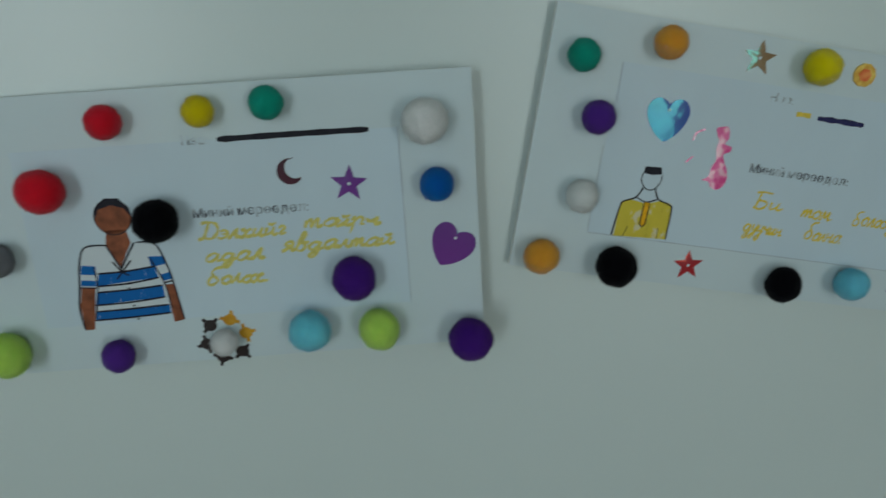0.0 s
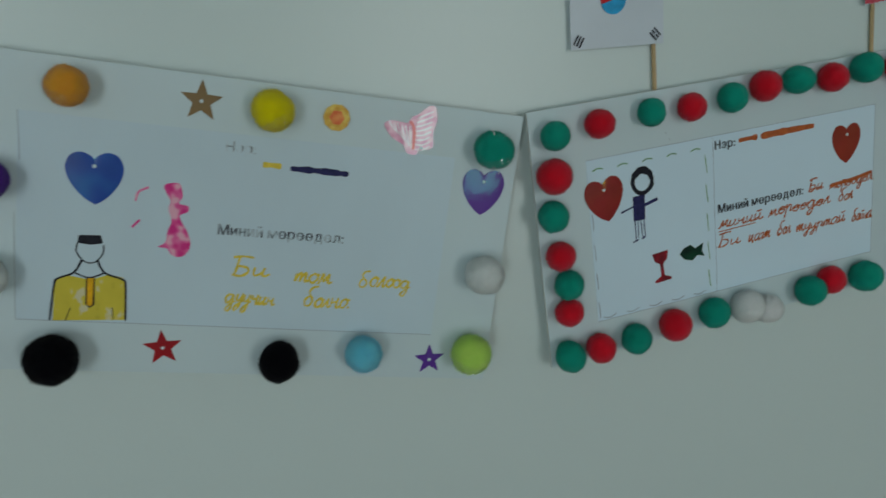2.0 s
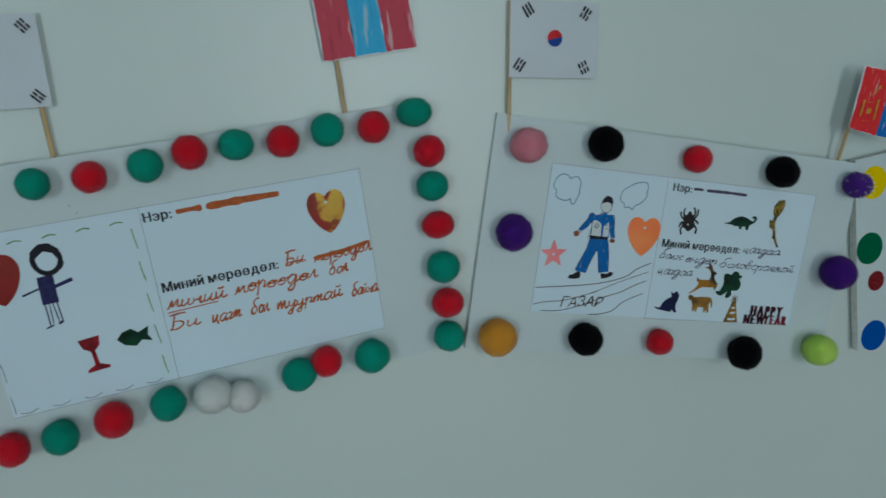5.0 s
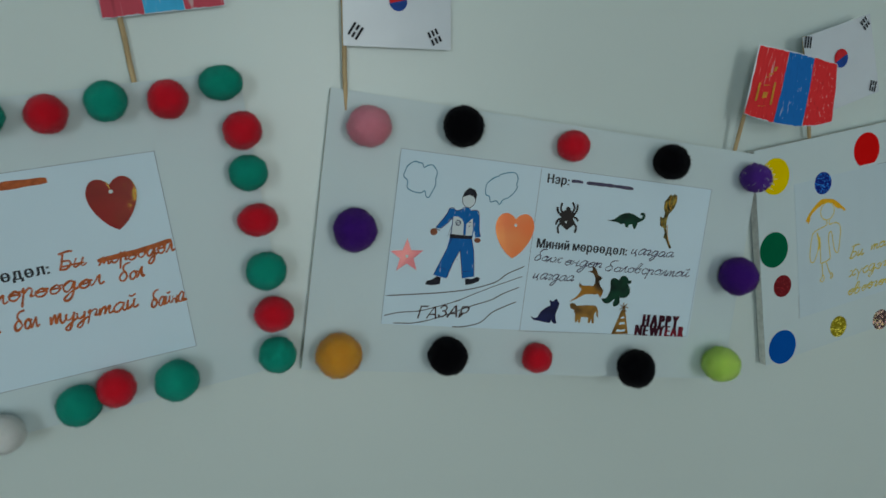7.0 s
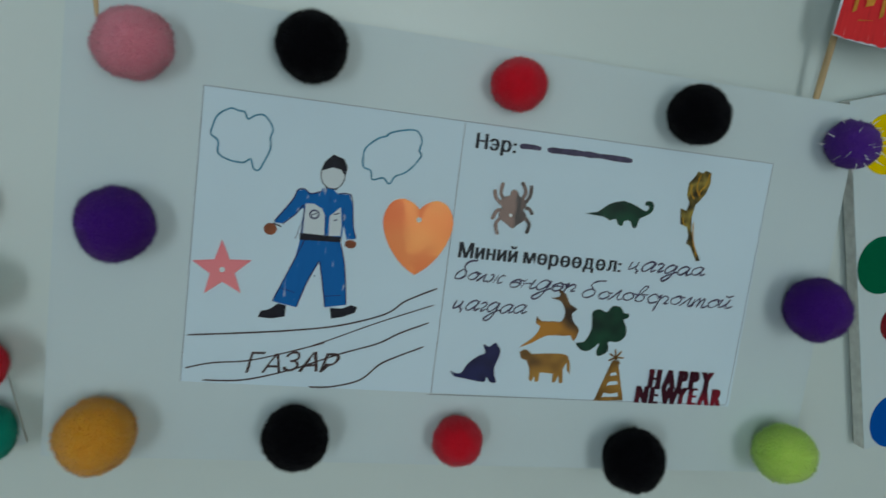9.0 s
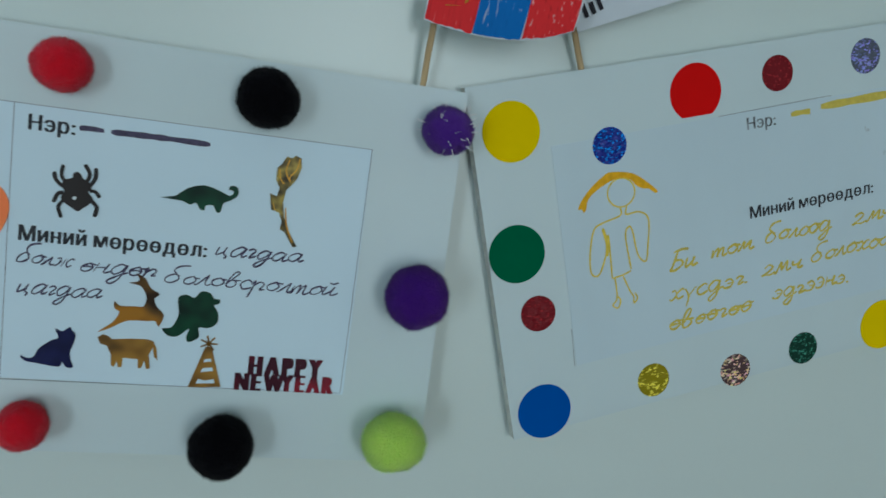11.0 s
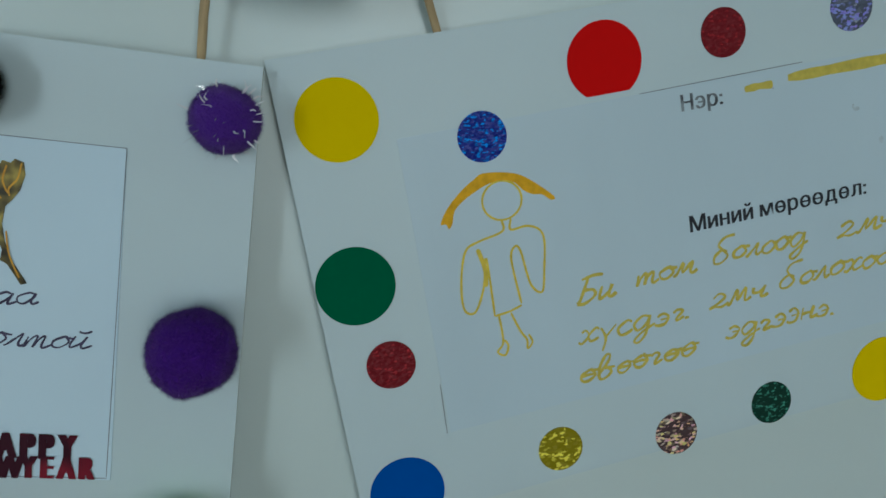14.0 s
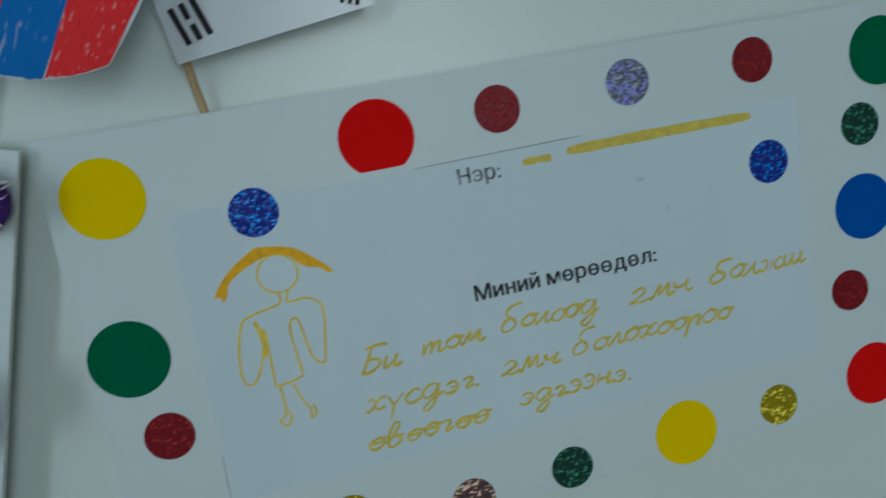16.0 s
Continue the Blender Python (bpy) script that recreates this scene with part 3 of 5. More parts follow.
def cursive(word, u, v, width, tall, slant, nib):
    """The letters of one handwritten word from (u, v) on, small letters tall units high."""
    rng = random.Random(f"{word}{u}{v}")
    kx = width / sum(SCRIPT[ch][0] for ch in word)
    out, x0, drift = [], 0.0, 0.0
    for n, ch in enumerate(word):
        wide, lines = SCRIPT[ch]
        grow, lean = rng.uniform(0.88, 1.14), slant + rng.uniform(-0.1, 0.1)
        drift = 0.6 * drift + rng.uniform(-0.09, 0.09)
        bm = bmesh.new()
        for k, line in enumerate(lines):
            pts = []
            for px, pz in line:
                pz = pz * grow + drift + rng.uniform(-0.03, 0.03)
                px += rng.uniform(-0.03, 0.03)
                pts.append((u + (x0 + px) * kx + pz * tall * lean, v + pz * tall))
            stroke(bm, pts, nib * rng.uniform(0.88, 1.12), 0.36 + 0.006 * ((n * 3 + k) % 7), wobble=0.5)
        out.append(bm)
        x0 += wide
    return out


def scrawl(paper, ink, label, words, height, slant=0.35, nib=0.9):
    """Handwriting, word by word: (word, u, v, width)."""
    for w, u, v, width in words:
        for bm in cursive(w, u, v, width, height * 0.66, slant, nib):
            part("written_letter", bm, ink, paper, label)


def pen_lines(name, paper, ink, label, *lines):
    """Separate pen lines: (points, width[, lift[, closed[, curved]]])."""
    for pts, *rest in lines:
        part(name, stroke(bmesh.new(), list(pts), *rest), ink, paper, label)


def patches(name, paper, ink, label, lift, *shapes):
    for pts in shapes:
        part(name, patch(bmesh.new(), list(pts), lift), ink, paper, label)


# ---- the room ----
wall = thing("wall_north", boxes((ROOM_L - 0.15, WALL_Y, 0, ROOM_R + 0.15, WALL_Y + 0.15, ROOM_TOP)), M_WALL, Matrix(), "white painted plaster wall", "wall", kind="structure")
thing("floor", boxes((ROOM_L - 0.15, ROOM_BACK - 0.15, -0.1, ROOM_R + 0.15, WALL_Y + 0.15, 0)), M_FLOOR, Matrix(), "brown wooden floor", "floor", kind="structure")
thing("ceiling", boxes((ROOM_L - 0.15, ROOM_BACK - 0.15, ROOM_TOP, ROOM_R + 0.15, WALL_Y + 0.15, ROOM_TOP + 0.1)), M_PLASTER, Matrix(), "plain white ceiling", "ceiling", kind="structure")
thing("wall_west", boxes((ROOM_L - 0.15, ROOM_BACK, 0, ROOM_L, WALL_Y, ROOM_TOP)), M_PLASTER, Matrix(), "plain white wall", "wall", kind="structure")
thing("wall_east", boxes((ROOM_R, ROOM_BACK, 0, ROOM_R + 0.15, WALL_Y, ROOM_TOP)), M_PLASTER, Matrix(), "plain white wall", "wall", kind="structure")
_y0, _y1 = ROOM_BACK - 0.15, ROOM_BACK
(_a, _b1), (_c, _d) = WINDOWS
thing("wall_south", boxes((ROOM_L - 0.15, _y0, 0, ROOM_R + 0.15, _y1, SILL), (ROOM_L - 0.15, _y0, HEAD, ROOM_R + 0.15, _y1, ROOM_TOP),
                          (ROOM_L - 0.15, _y0, SILL, _a, _y1, HEAD), (_b1, _y0, SILL, _c, _y1, HEAD), (_d, _y0, SILL, ROOM_R + 0.15, _y1, HEAD)),
      M_PLASTER, Matrix(), "white wall with two window openings", "wall", kind="structure")


# ---- the display cards on the wall ----
POSES = {
    "striped": pose(-0.7529, -0.0029, 1.3164, 0.08, -4.95, -2.80),
    "singer": pose(-0.4334, -0.0011, 1.3506, 0.44, 7.26, -0.54),
    "garland": pose(-0.1226, 0.0028, 1.3556, 0, -8.7, 1.33),
    "officer": pose(0.1872, -0.0001, 1.3544, -0.74, 7.14, -2.23),
    "doctor": pose(0.4950, 0.0002, 1.3634, -0.19, -9.74, -0.19),
}
BOARD = {"striped": 4.2, "singer": 4.8, "garland": 2.2, "officer": 2.8, "doctor": 6.2}  # thickness in millimetres


def display_card(key, w, h, label):
    """A white board on sticky pads, with a printed sheet glued on it."""
    card = root("display_card", POSES[key], label, "display card", "cards on the wall")
    thick = BOARD[key]
    outline = [(-w / 2, -h / 2), (w / 2, -h / 2), (w / 2, h / 2), (-w / 2, h / 2)]
    part("face_paper", plate(bmesh.new(), outline, 0, -0.3), M_BOARD, card, "white face paper")
    bm = plate(bmesh.new(), outline, -0.3, -thick)
    bmesh.ops.bevel(bm, geom=bm.edges[:], offset=0.0003, segments=1, affect="EDGES")
    part("backing_board", bm, M_CORE, card, "white foam board edge")
    for x, z in ((-0.36, -0.3), (-0.36, 0.3), (0.36, -0.3), (0.36, 0.3)):
        c = POSES[key] @ Vector((x * w * U, thick / 1000, z * h * U))
        far = (WALL_Y - c.y)
        pad = box(bmesh.new(), x * w * U - 0.008, thick / 1000 - 0.0002, z * h * U - 0.008, x * w * U + 0.008, thick / 1000 + far + 0.0006, z * h * U + 0.008)
        part("sticky_pad", pad, M_BOARD, card)
    return card


def sheet(card, left, bottom, right, top, label, divider=None, lines="tbrl", tint=M_PAPER):
    """The printed slip with its thin border and divider."""
    paper = part("printed_sheet", plate(bmesh.new(), [(left, bottom), (right, bottom), (right, top), (left, top)], 0.25, -0.05), tint, card, label)
    bm = bmesh.new()
    ends = {"t": ((left, top), (right, top)), "b": ((left, bottom), (right, bottom)), "l": ((left, bottom), (left, top)), "r": ((right, bottom), (right, top))}
    for side in lines:
        stroke(bm, list(ends[side]), 0.28, 0.30, wobble=0)
    if divider is not None:
        stroke(bm, [(divider, bottom), (divider, top)], 0.32, 0.30, wobble=0)
    part("printed_border", bm, M_LINE, paper)
    return paper


def headings(paper, name_at, dream_at, ink=M_PRINT, weight=0.08, first=None):
    (u, v, w), (u2, v2, w2) = name_at, dream_at
    for bm in letters("Нэр:", u, v, w, 4.6, bold=weight, split=True):
        part("printed_letter", bm, first or ink, paper, "washed-out printed letter" if first else "dark printed letter")
    for bm in letters("Миний мөрөөдөл:", u2, v2, w2, 4.8, bold=weight, split=True):
        part("printed_letter", bm, ink, paper, "dark printed letter")


def bars(paper, ink, *rects):
    bm = bmesh.new()
    for u, v, w, h in rects:
        stroke(bm, [(u, v + 0.8), (u + w * 0.5, v + 1.0), (u + w, v + 0.8)], h * 1.1, 0.36, wobble=0.4)
    return part("name_bar", bm, ink, paper, "handwritten name shown as a plain bar")


# ---- fluffy pom-poms ----
def fluff(seed):
    """A ball of unit radius: a lumpy napped core under a short coat of fine curled fibres."""
    rng = np.random.default_rng(seed + 11)
    bm = bmesh.new()
    bmesh.ops.create_icosphere(bm, subdivisions=4, radius=0.9)
    shift = Vector((seed * 3.1, seed * 1.7, 0))

    def lump(d):
        return 0.90 + 0.06 * noise.noise(d * 1.6 + shift) + 0.035 * noise.noise(d * 5.0 - shift)

    for v in bm.verts:
        d = v.co.normalized()
        v.co = d * (lump(d) + 0.014 * noise.noise(d * 19 + shift))
    verts = [tuple(v.co) for v in bm.verts]
    faces = [tuple(v.index for v in f.verts) for f in bm.faces]
    bm.normal_update()
    normals = [tuple(v.normal) for v in bm.verts]
    bm.free()
    core, n = len(faces), 12000
    out = rng.normal(size=(n, 3))
    out /= np.linalg.norm(out, axis=1)[:, None]
    side = np.cross(out, rng.normal(size=(n, 3)))
    side /= np.linalg.norm(side, axis=1)[:, None]
    lean = np.cross(out, side)
    for k in range(n):
        d, a, b = out[k], side[k], lean[k]
        r = lump(Vector(d)) - 0.02
        tip = d * rng.uniform(0.6, 1.0) + b * rng.choice((-1, 1)) * rng.uniform(0.15, 0.9)
        tip = tip / np.linalg.norm(tip)
        loose = k % 4 == 0
        long = rng.uniform(0.11, 0.20) if loose else rng.uniform(0.06, 0.13)
        w = 0.003 if loose else rng.uniform(0.004, 0.009)
        base = len(verts)
        verts += [tuple(d * r + a * w), tuple(d * r - a * w), tuple(d * r + tip * long)]
        soft = d + rng.normal(size=3) * 0.15
        normals += [tuple(soft / np.linalg.norm(soft))] * 3
        flip = np.dot(np.cross(-2 * a * w, tip * long - a * w), d) < 0
        faces.append((base + 1, base, base + 2) if flip else (base, base + 1, base + 2))
    me = bpy.data.meshes.new("pom_pom")
    me.from_pydata(verts, [], faces)
    for m in FELT["red"]:
        me.materials.append(m)
    for k, p in enumerate(me.polygons):
        p.use_smooth, p.material_index = True, int(k >= core)
    me.normals_split_custom_set_from_vertices(normals)
    return me


FLUFF = [fluff(s) for s in range(6)]
WORDS = {"purple": "deep purple", "sky": "sky blue", "lime": "lime green"}
_poms = random.Random(7)
PRESSED = {"officer": (0.72, 0.0018, -0.0020), "garland": (0.80, 0.0, 0.0)}  # how deep the balls sit in their glue, and how that changes over a card


def pom_pom(key, u, v, w, h, colour, group, extra=""):
    """A pom-pom glued on a card; w and h are its size in drawing units."""
    size = math.sqrt(w * h) * 1.01
    ob = new("pom_pom", FLUFF[_poms.randrange(len(FLUFF))])
    r = size * U / 2
    turn = Euler([_poms.uniform(0, 6.28) for _ in range(3)]).to_matrix().to_4x4()
    k = (w / h) ** 0.4
    base, along, up = PRESSED.get(key, (0.89, 0.0, 0.0))
    out = max(0.55, min(0.89, base + along * u + up * v))
    ob.matrix_world = POSES[key] @ Matrix.Translation((u * U, -r * out, v * U)) @ Matrix.Diagonal((r * k, r * 0.95, r / k, 1)) @ turn
    for slot, m in zip(ob.material_slots, FELT[colour]):
        slot.link, slot.material = "OBJECT", m
    name = WORDS.get(colour, colour)
    big = "small" if size < 17 else "large" if size > 22 else "medium"
    return tagged(ob, f"{big} {name} fluffy pom-pom {extra or 'glued on a white card'}", "pom-pom", group)


def pom_row(key, group, rows):
    return [pom_pom(key, *row, group) for row in rows]


def tinsel(ob, seed, count=26):
    """Fine silver strands poking out of a pom-pom."""
    rng = random.Random(seed)
    bm = bmesh.new()
    for _ in range(count):
        d = Vector((rng.gauss(0, 1), rng.gauss(0, 1), rng.gauss(0, 1))).normalized()
        s = d.orthogonal().normalized() * 0.024
        a, b, c = d * 0.85, d * (1.0 + 0.06 * rng.random()), d * rng.uniform(1.06, 1.3) + s * rng.uniform(-8, 8)
        q = [bm.verts.new(p) for p in (a - s, a + s, b + s, b - s, c + s * 0.5, c - s * 0.5)]
        bm.faces.new(q[:4])
        bm.faces.new((q[3], q[2], q[4], q[5]))
    strands = part("tinsel", bm, STICK["tinsel"], ob, "silver tinsel strands")
    return strands


# ---- flat cut-outs ----
def dome(pts, front, back, sag):
    """A thin sticker that bulges a little towards its middle."""
    bm, rings = bmesh.new(), []
    n = len(pts)
    for s in (1.0, 0.86, 0.68, 0.46, 0.22):
        rings.append([bm.verts.new((x * s * U, -(front + sag * (1 - s * s)) / 1000, z * s * U)) for x, z in pts])
    for a, b in zip(rings, rings[1:]):
        for i in range(n):
            bm.faces.new((a[i], a[(i + 1) % n], b[(i + 1) % n], b[i])).smooth = True
    top = bm.verts.new((0, -(front + sag) / 1000, 0))
    for i in range(n):
        bm.faces.new((rings[-1][i], rings[-1][(i + 1) % n], top)).smooth = True
    rim = [bm.verts.new((x * U, -front / 1000, z * U)) for x, z in pts]
    low = [bm.verts.new((x * U, -back / 1000, z * U)) for x, z in pts]
    for i in range(n):
        bm.faces.new((rim[i], low[i], low[(i + 1) % n], rim[(i + 1) % n]))
    return bm


def cutout(key, pts, colour, label, group="", base=0.0, thick=0.35, category="sticker", hole=None, name="sticker", sag=0.0):
    """A flat sticker whose outline is given on the card, in drawing units."""
    cx, cz = sum(p[0] for p in pts) / len(pts), sum(p[1] for p in pts) / len(pts)
    flat = [(x - cx, z - cz) for x, z in pts]
    bm = dome(flat, base + thick, base, sag) if sag else plate(bmesh.new(), flat, base + thick, base)
    ob = thing(name, bm, colour, POSES[key] @ Matrix.Translation((cx * U, 0, cz * U)), label, category, group)
    if hole:
        part("hole", patch(bmesh.new(), oval(hole[0] - cx, hole[1] - cz, 0.8, 0.8, 12), base + thick + 0.04 + sag), M_PALE, ob, "small punched hole")
    return ob


def heart(key, u, v, w, h, angle, colour, label, base=0.0):
    pts = turned(heart_outline(w, h), u, v, angle)
    hx, hz = turned([(0, h * 0.24)], u, v, angle)[0]
    return cutout(key, pts, STICK[colour], label, "heart stickers", base, 0.4, hole=(hx, hz), name="heart_sticker", sag=0.35)


def star(key, u, v, r, angle, colour, label, base=0.0):
    return cutout(key, turned(star_outline(r), u, v, angle), STICK[colour], label, "star stickers", base, 0.4, hole=(u, v), name="star_sticker", sag=0.2)


# ---- card with the striped shirt drawing ----
card = display_card("striped", 250, 140, "white card with a striped shirt drawing, yellow handwriting and pom-poms")
paper = sheet(card, -98, -46, 88, 44, "pale printed slip under a clear film", lines="r", tint=M_FILM)
headings(paper, (-16, 42, 13), (-16, 6, 57), M_PRINT_PALE, 0.06, M_PRINT_LOST)
bars(paper, M_BLACKPEN, (1, 43, 73, 2.6))
scrawl(paper, M_PALEYELLOW, "pale yellow handwriting", [("Дэлхийг", -15, -5, 43), ("тойрч", 37, -3, 38), ("адал", -14, -17, 29), ("явдалтай", 25, -14, 56), ("болох.", -15, -29, 31)], 6.2, 0.4, 1.5)
figure = part("drawn_shirt", patch(bmesh.new(), [(-71.4, -5), (-60.4, -4.5), (-55.5, -17), (-46, -4), (-37, -5.5), (-33, -16), (-31, -26), (-35.5, -26), (-34.4, -42), (-73, -43), (-69, -27), (-77, -25), (-75.5, -13)], 0.29), M_PALE, paper, "drawn shirt with blue and white stripes")
patches("stripe", figure, M_BLUEFILL, "blue felt-pen stripe", 0.33, [(-75, -14), (-68, -15), (-68.7, -19.5), (-76, -18.8)], [(-76.3, -21.7), (-69, -22.5), (-69.3, -25.5), (-77, -24.6)],
        [(-67.4, -19.5), (-39, -17.5), (-38, -23), (-69.2, -25.3)], [(-70, -29), (-36.6, -27.5), (-36.4, -33.5), (-71.5, -35.3)], [(-72, -39.2), (-35, -38), (-34.6, -42.3), (-73.2, -43.5)],
        [(-41.5, -11.8), (-33.6, -12), (-32.6, -16), (-40.5, -17.5)], [(-36.5, -21.5), (-31.8, -20.5), (-31.2, -24), (-35.6, -25)])
patches("drawn_figure", paper, M_SKIN, "plain brown shape of a drawn figure", 0.30, oval(-55, 9.5, 8.8, 8.8), [(-59.5, 3), (-50, 3), (-48.5, -4), (-55.5, -16), (-61, -5)],
        [(-77, -25.5), (-70.2, -26.5), (-74.5, -48.5), (-79, -48.5), (-79.5, -36)], [(-35.2, -27), (-31, -27), (-28.8, -46.5), (-33.8, -47.5)])
patches("drawn_hair", paper, M_BLACKPEN, "black pen cap of hair", 0.33, [(-64, 8), (-63, 14.5), (-57.5, 19), (-51, 18.7), (-46.4, 14), (-45.5, 8), (-49, 13.5), (-55, 15.5), (-61.5, 13.5)])
pen_lines("pen_line", paper, M_BLACKPEN, "black pen outline",
          ([(-60.4, -4.5), (-71.4, -5), (-75.5, -13), (-78, -26), (-80, -37), (-79.2, -48.5)], 0.9, 0.37), ([(-46, -4), (-37, -5.5), (-33, -16), (-31, -26), (-28.6, -46.5)], 0.9, 0.37),
          ([(-61, -4.5), (-55.5, -17), (-47, -4)], 1.8, 0.38, False, False), ([(-69, -15), (-69, -27), (-73, -43)], 0.8, 0.37), ([(-41, -12), (-35.5, -26), (-34, -40)], 0.8, 0.37),
          ([(-77.5, -25.5), (-69.5, -26.4)], 1.3, 0.38), ([(-35.6, -26), (-30.8, -25.2)], 1.3, 0.38),
          *(([(a, z), ((a + b) / 2, z + 0.4), (b, z + d)], 1.0, 0.37) for z, a, b, d in ((-19, -68, -38.5, 2.0), (-25.5, -69, -37.5, 2.5), (-28.8, -70, -36.5, 1.5), (-35.5, -72, -36, 2.0), (-39, -72, -35, 1.2), (-43.6, -73.5, -34.5, 1.4))))
patches("drawn_button", figure, M_BLACKPEN, "small drawn button", 0.385, *(oval(u, v, 0.8, 0.5, 8) for u, v in ((-53.6, -27.6), (-52.6, -37), (-51.6, -44.4))))
pen_lines("pen_line", paper, M_BLACKPEN, "black pen crease of the collar", ([(-59.5, -13), (-55.5, -18.5), (-52, -21)], 0.9, 0.385), ([(-50, -13), (-55, -18.5), (-58.6, -22.4)], 0.9, 0.39),
          (oval(-55, 9.5, 9.0, 9.0, 16), 0.5, 0.375, True))
wreath = root("wreath_sticker", POSES["striped"] @ Matrix.Translation((-9 * U, 0, -58.7 * U)), "wreath-shaped sticker of dark and amber blots on a card", "sticker")
for i in range(6):
    a = radians(60 * i + 73)
    c = (10.6 * math.cos(a), 10.6 * math.sin(a))
    bm = plate(bmesh.new(), oval(*c, 3.5, 3.1, 12), 0.34, 0.0)
    for s in (-1.6, 0.0, 1.6):
        stroke(bm, [c, (c[0] + 5.2 * math.cos(a + s), c[1] + 5.2 * math.sin(a + s))], 3.0, 0.33)
    # amber and black fix the foil's changing reflection as blot colours
    part("blot", bm, STICK["amber" if i in (0, 5) else "black"], wreath)
moon = [(34 + 6.5 * math.cos(a), 26 + 6.5 * math.sin(a)) for a in np.linspace(radians(75), radians(318), 16)]
moon += [(36.6 + 5.2 * math.cos(a), 27.6 + 5.2 * math.sin(a)) for a in np.linspace(radians(300), radians(95), 14)]
cutout("striped", moon, STICK["plum"], "dark red crescent moon sticker on paper", "", 0.25, name="moon_sticker")
star("striped", 62, 18, 9.5, -6, "mauve", "purple shiny star sticker on paper", 0.25)
heart("striped", 110, -18, 23, 22, -32, "mauve", "large purple shiny heart sticker on a card")
pom_row("striped", "pom-poms of the striped shirt card", [
    (-48, 56, 17, 18, "red"),
    (-4, 58, 16, 16, "yellow"),
    (28, 60, 17, 17, "green"),
    (101, 47, 25, 22, "white"),
    (-82, 26, 24, 22, "red"),
    (-31, 8, 23, 23, "black"),
    (105, 16, 18, 18, "blue"),
    (61, -28, 23, 24, "purple"),
    (117, -65, 22, 26, "purple"),
    (36, -54, 21, 24, "sky"),
    (71, -56, 21, 24, "lime"),
    (-62, -61, 17, 18, "violet"),
    (-115, -55, 22, 25, "lime"),
    (-111, -7, 16, 18, "grey"),
])
pom_pom("striped", -8.5, -58.3, 15, 15, "white", "pom-poms of the striped shirt card", "glued over a wreath sticker")

# ---- card with the yellow coat drawing ----
card = display_card("singer", 252, 134, "white card with a yellow coat drawing, heart and star stickers")
paper = sheet(card, -88, -44, 95, 44, "pale printed slip under a clear film", lines="b", tint=M_FILM)
pen_lines("paper_edge", paper, M_LINE, "", ([(-88, 44), (-87, 24)], 0.3, 0.3), ([(-89, 2), (-88, -44)], 0.25, 0.3))
headings(paper, (-8, 36, 13), (-9, -1, 56), M_PRINT_PALE, 0.06, M_PRINT_LOST)
bars(paper, M_YELLOWPEN, (8, 31, 8, 2.2))
bars(paper, M_NAVYPEN, (20, 30.5, 26, 2.4))
scrawl(paper, M_YELLOWPEN, "yellow handwriting", [("Би", -2, -19, 16), ("том", 26, -20, 17), ("болоод", 56, -21, 25), ("дуучин", -4, -32, 22), ("болно.", 31, -32, 22)], 6.6, 0.2, 1.0)
bm = patch(bmesh.new(), [(-72.7, -25.5), (-68.4, -23.5), (-59.5, -24.9), (-52.1, -22.1), (-46.4, -23.3), (-45.3, -27), (-44.9, -42.5), (-73.9, -44), (-73.4, -30)], 0.30)
coat = part("drawn_coat", bm, M_YELLOWFILL, paper, "yellow coloured-in coat of a drawn figure")
bm = patch(bmesh.new(), [(-61, -24), (-58, -24), (-58, -36), (-59.5, -37), (-61, -36)], 0.33)
part("drawn_tie", bm, M_HAIRPEN, coat, "amber stripe")
patches("drawn_hair", paper, M_BLACKPEN, "black pen cap of hair", 0.33, [(-65, -9), (-64.5, -5.5), (-56, -5), (-55, -8.5), (-60, -9.5)])
pen_lines("pen_line", paper, M_BLACKPEN, "black pen outline",
          ([(-65, -9), (-65.2, -13), (-62, -17), (-58, -17), (-55, -13), (-54.8, -9)], 0.6, 0.34), ([(-63, -16), (-66, -22), (-72, -25), (-73.5, -28), (-75, -44)], 0.9, 0.36),
          ([(-57, -16), (-54, -21.5), (-47, -24), (-45.5, -27), (-45, -43)], 0.9, 0.36), ([(-66, -22), (-60, -24), (-54, -21.5)], 0.7, 0.36),
          ([(-69, -44), (-67, -38)], 0.6, 0.36), ([(-50, -43), (-50.5, -37)], 0.6, 0.36),
          ([(-61, -24), (-61, -36), (-59.5, -37.3), (-58, -36), (-58, -24)], 0.8, 0.37, False, False))
star("singer", -19, 56, 9.0, 0, "gold", "brown-gold star sticker on a card")
star("singer", -29, -55, 8.6, 8, "red", "small red star sticker on a card")
star("singer", 96, -57, 8.0, 6, "purple", "small purple star sticker on a card")
heart("singer", -59, 19, 22.5, 22, 3, "blue", "blue shiny heart sticker on a card", 0.25)
heart("singer", 111, 29, 21, 22, 2, "purple", "purple shiny heart sticker on a card")
bead = cutout("singer", oval(38, 56, 6, 6, 10), STICK["bead"], "gold and orange faceted sequin on a card", "", 0, 1.2, "sequin", name="sequin")
part("facets", plate(bmesh.new(), oval(0, 0, 3.4, 3.4, 6), 1.7, 1.1), STICK["coral"], bead, "orange faceted middle")
bfly = [(59.6, 55.8), (62.6, 57.8), (67.5, 57.6), (70.5, 57.6), (72.1, 60.4), (75.2, 62.2), (79.2, 66.1), (82.6, 66), (83.9, 60.2), (82.8, 54), (83.6, 48.2), (80.2, 46.2), (77.6, 47.6), (76.2, 43.8), (71.8, 43.7), (69.3, 47.4), (65, 49.4), (62, 52)]
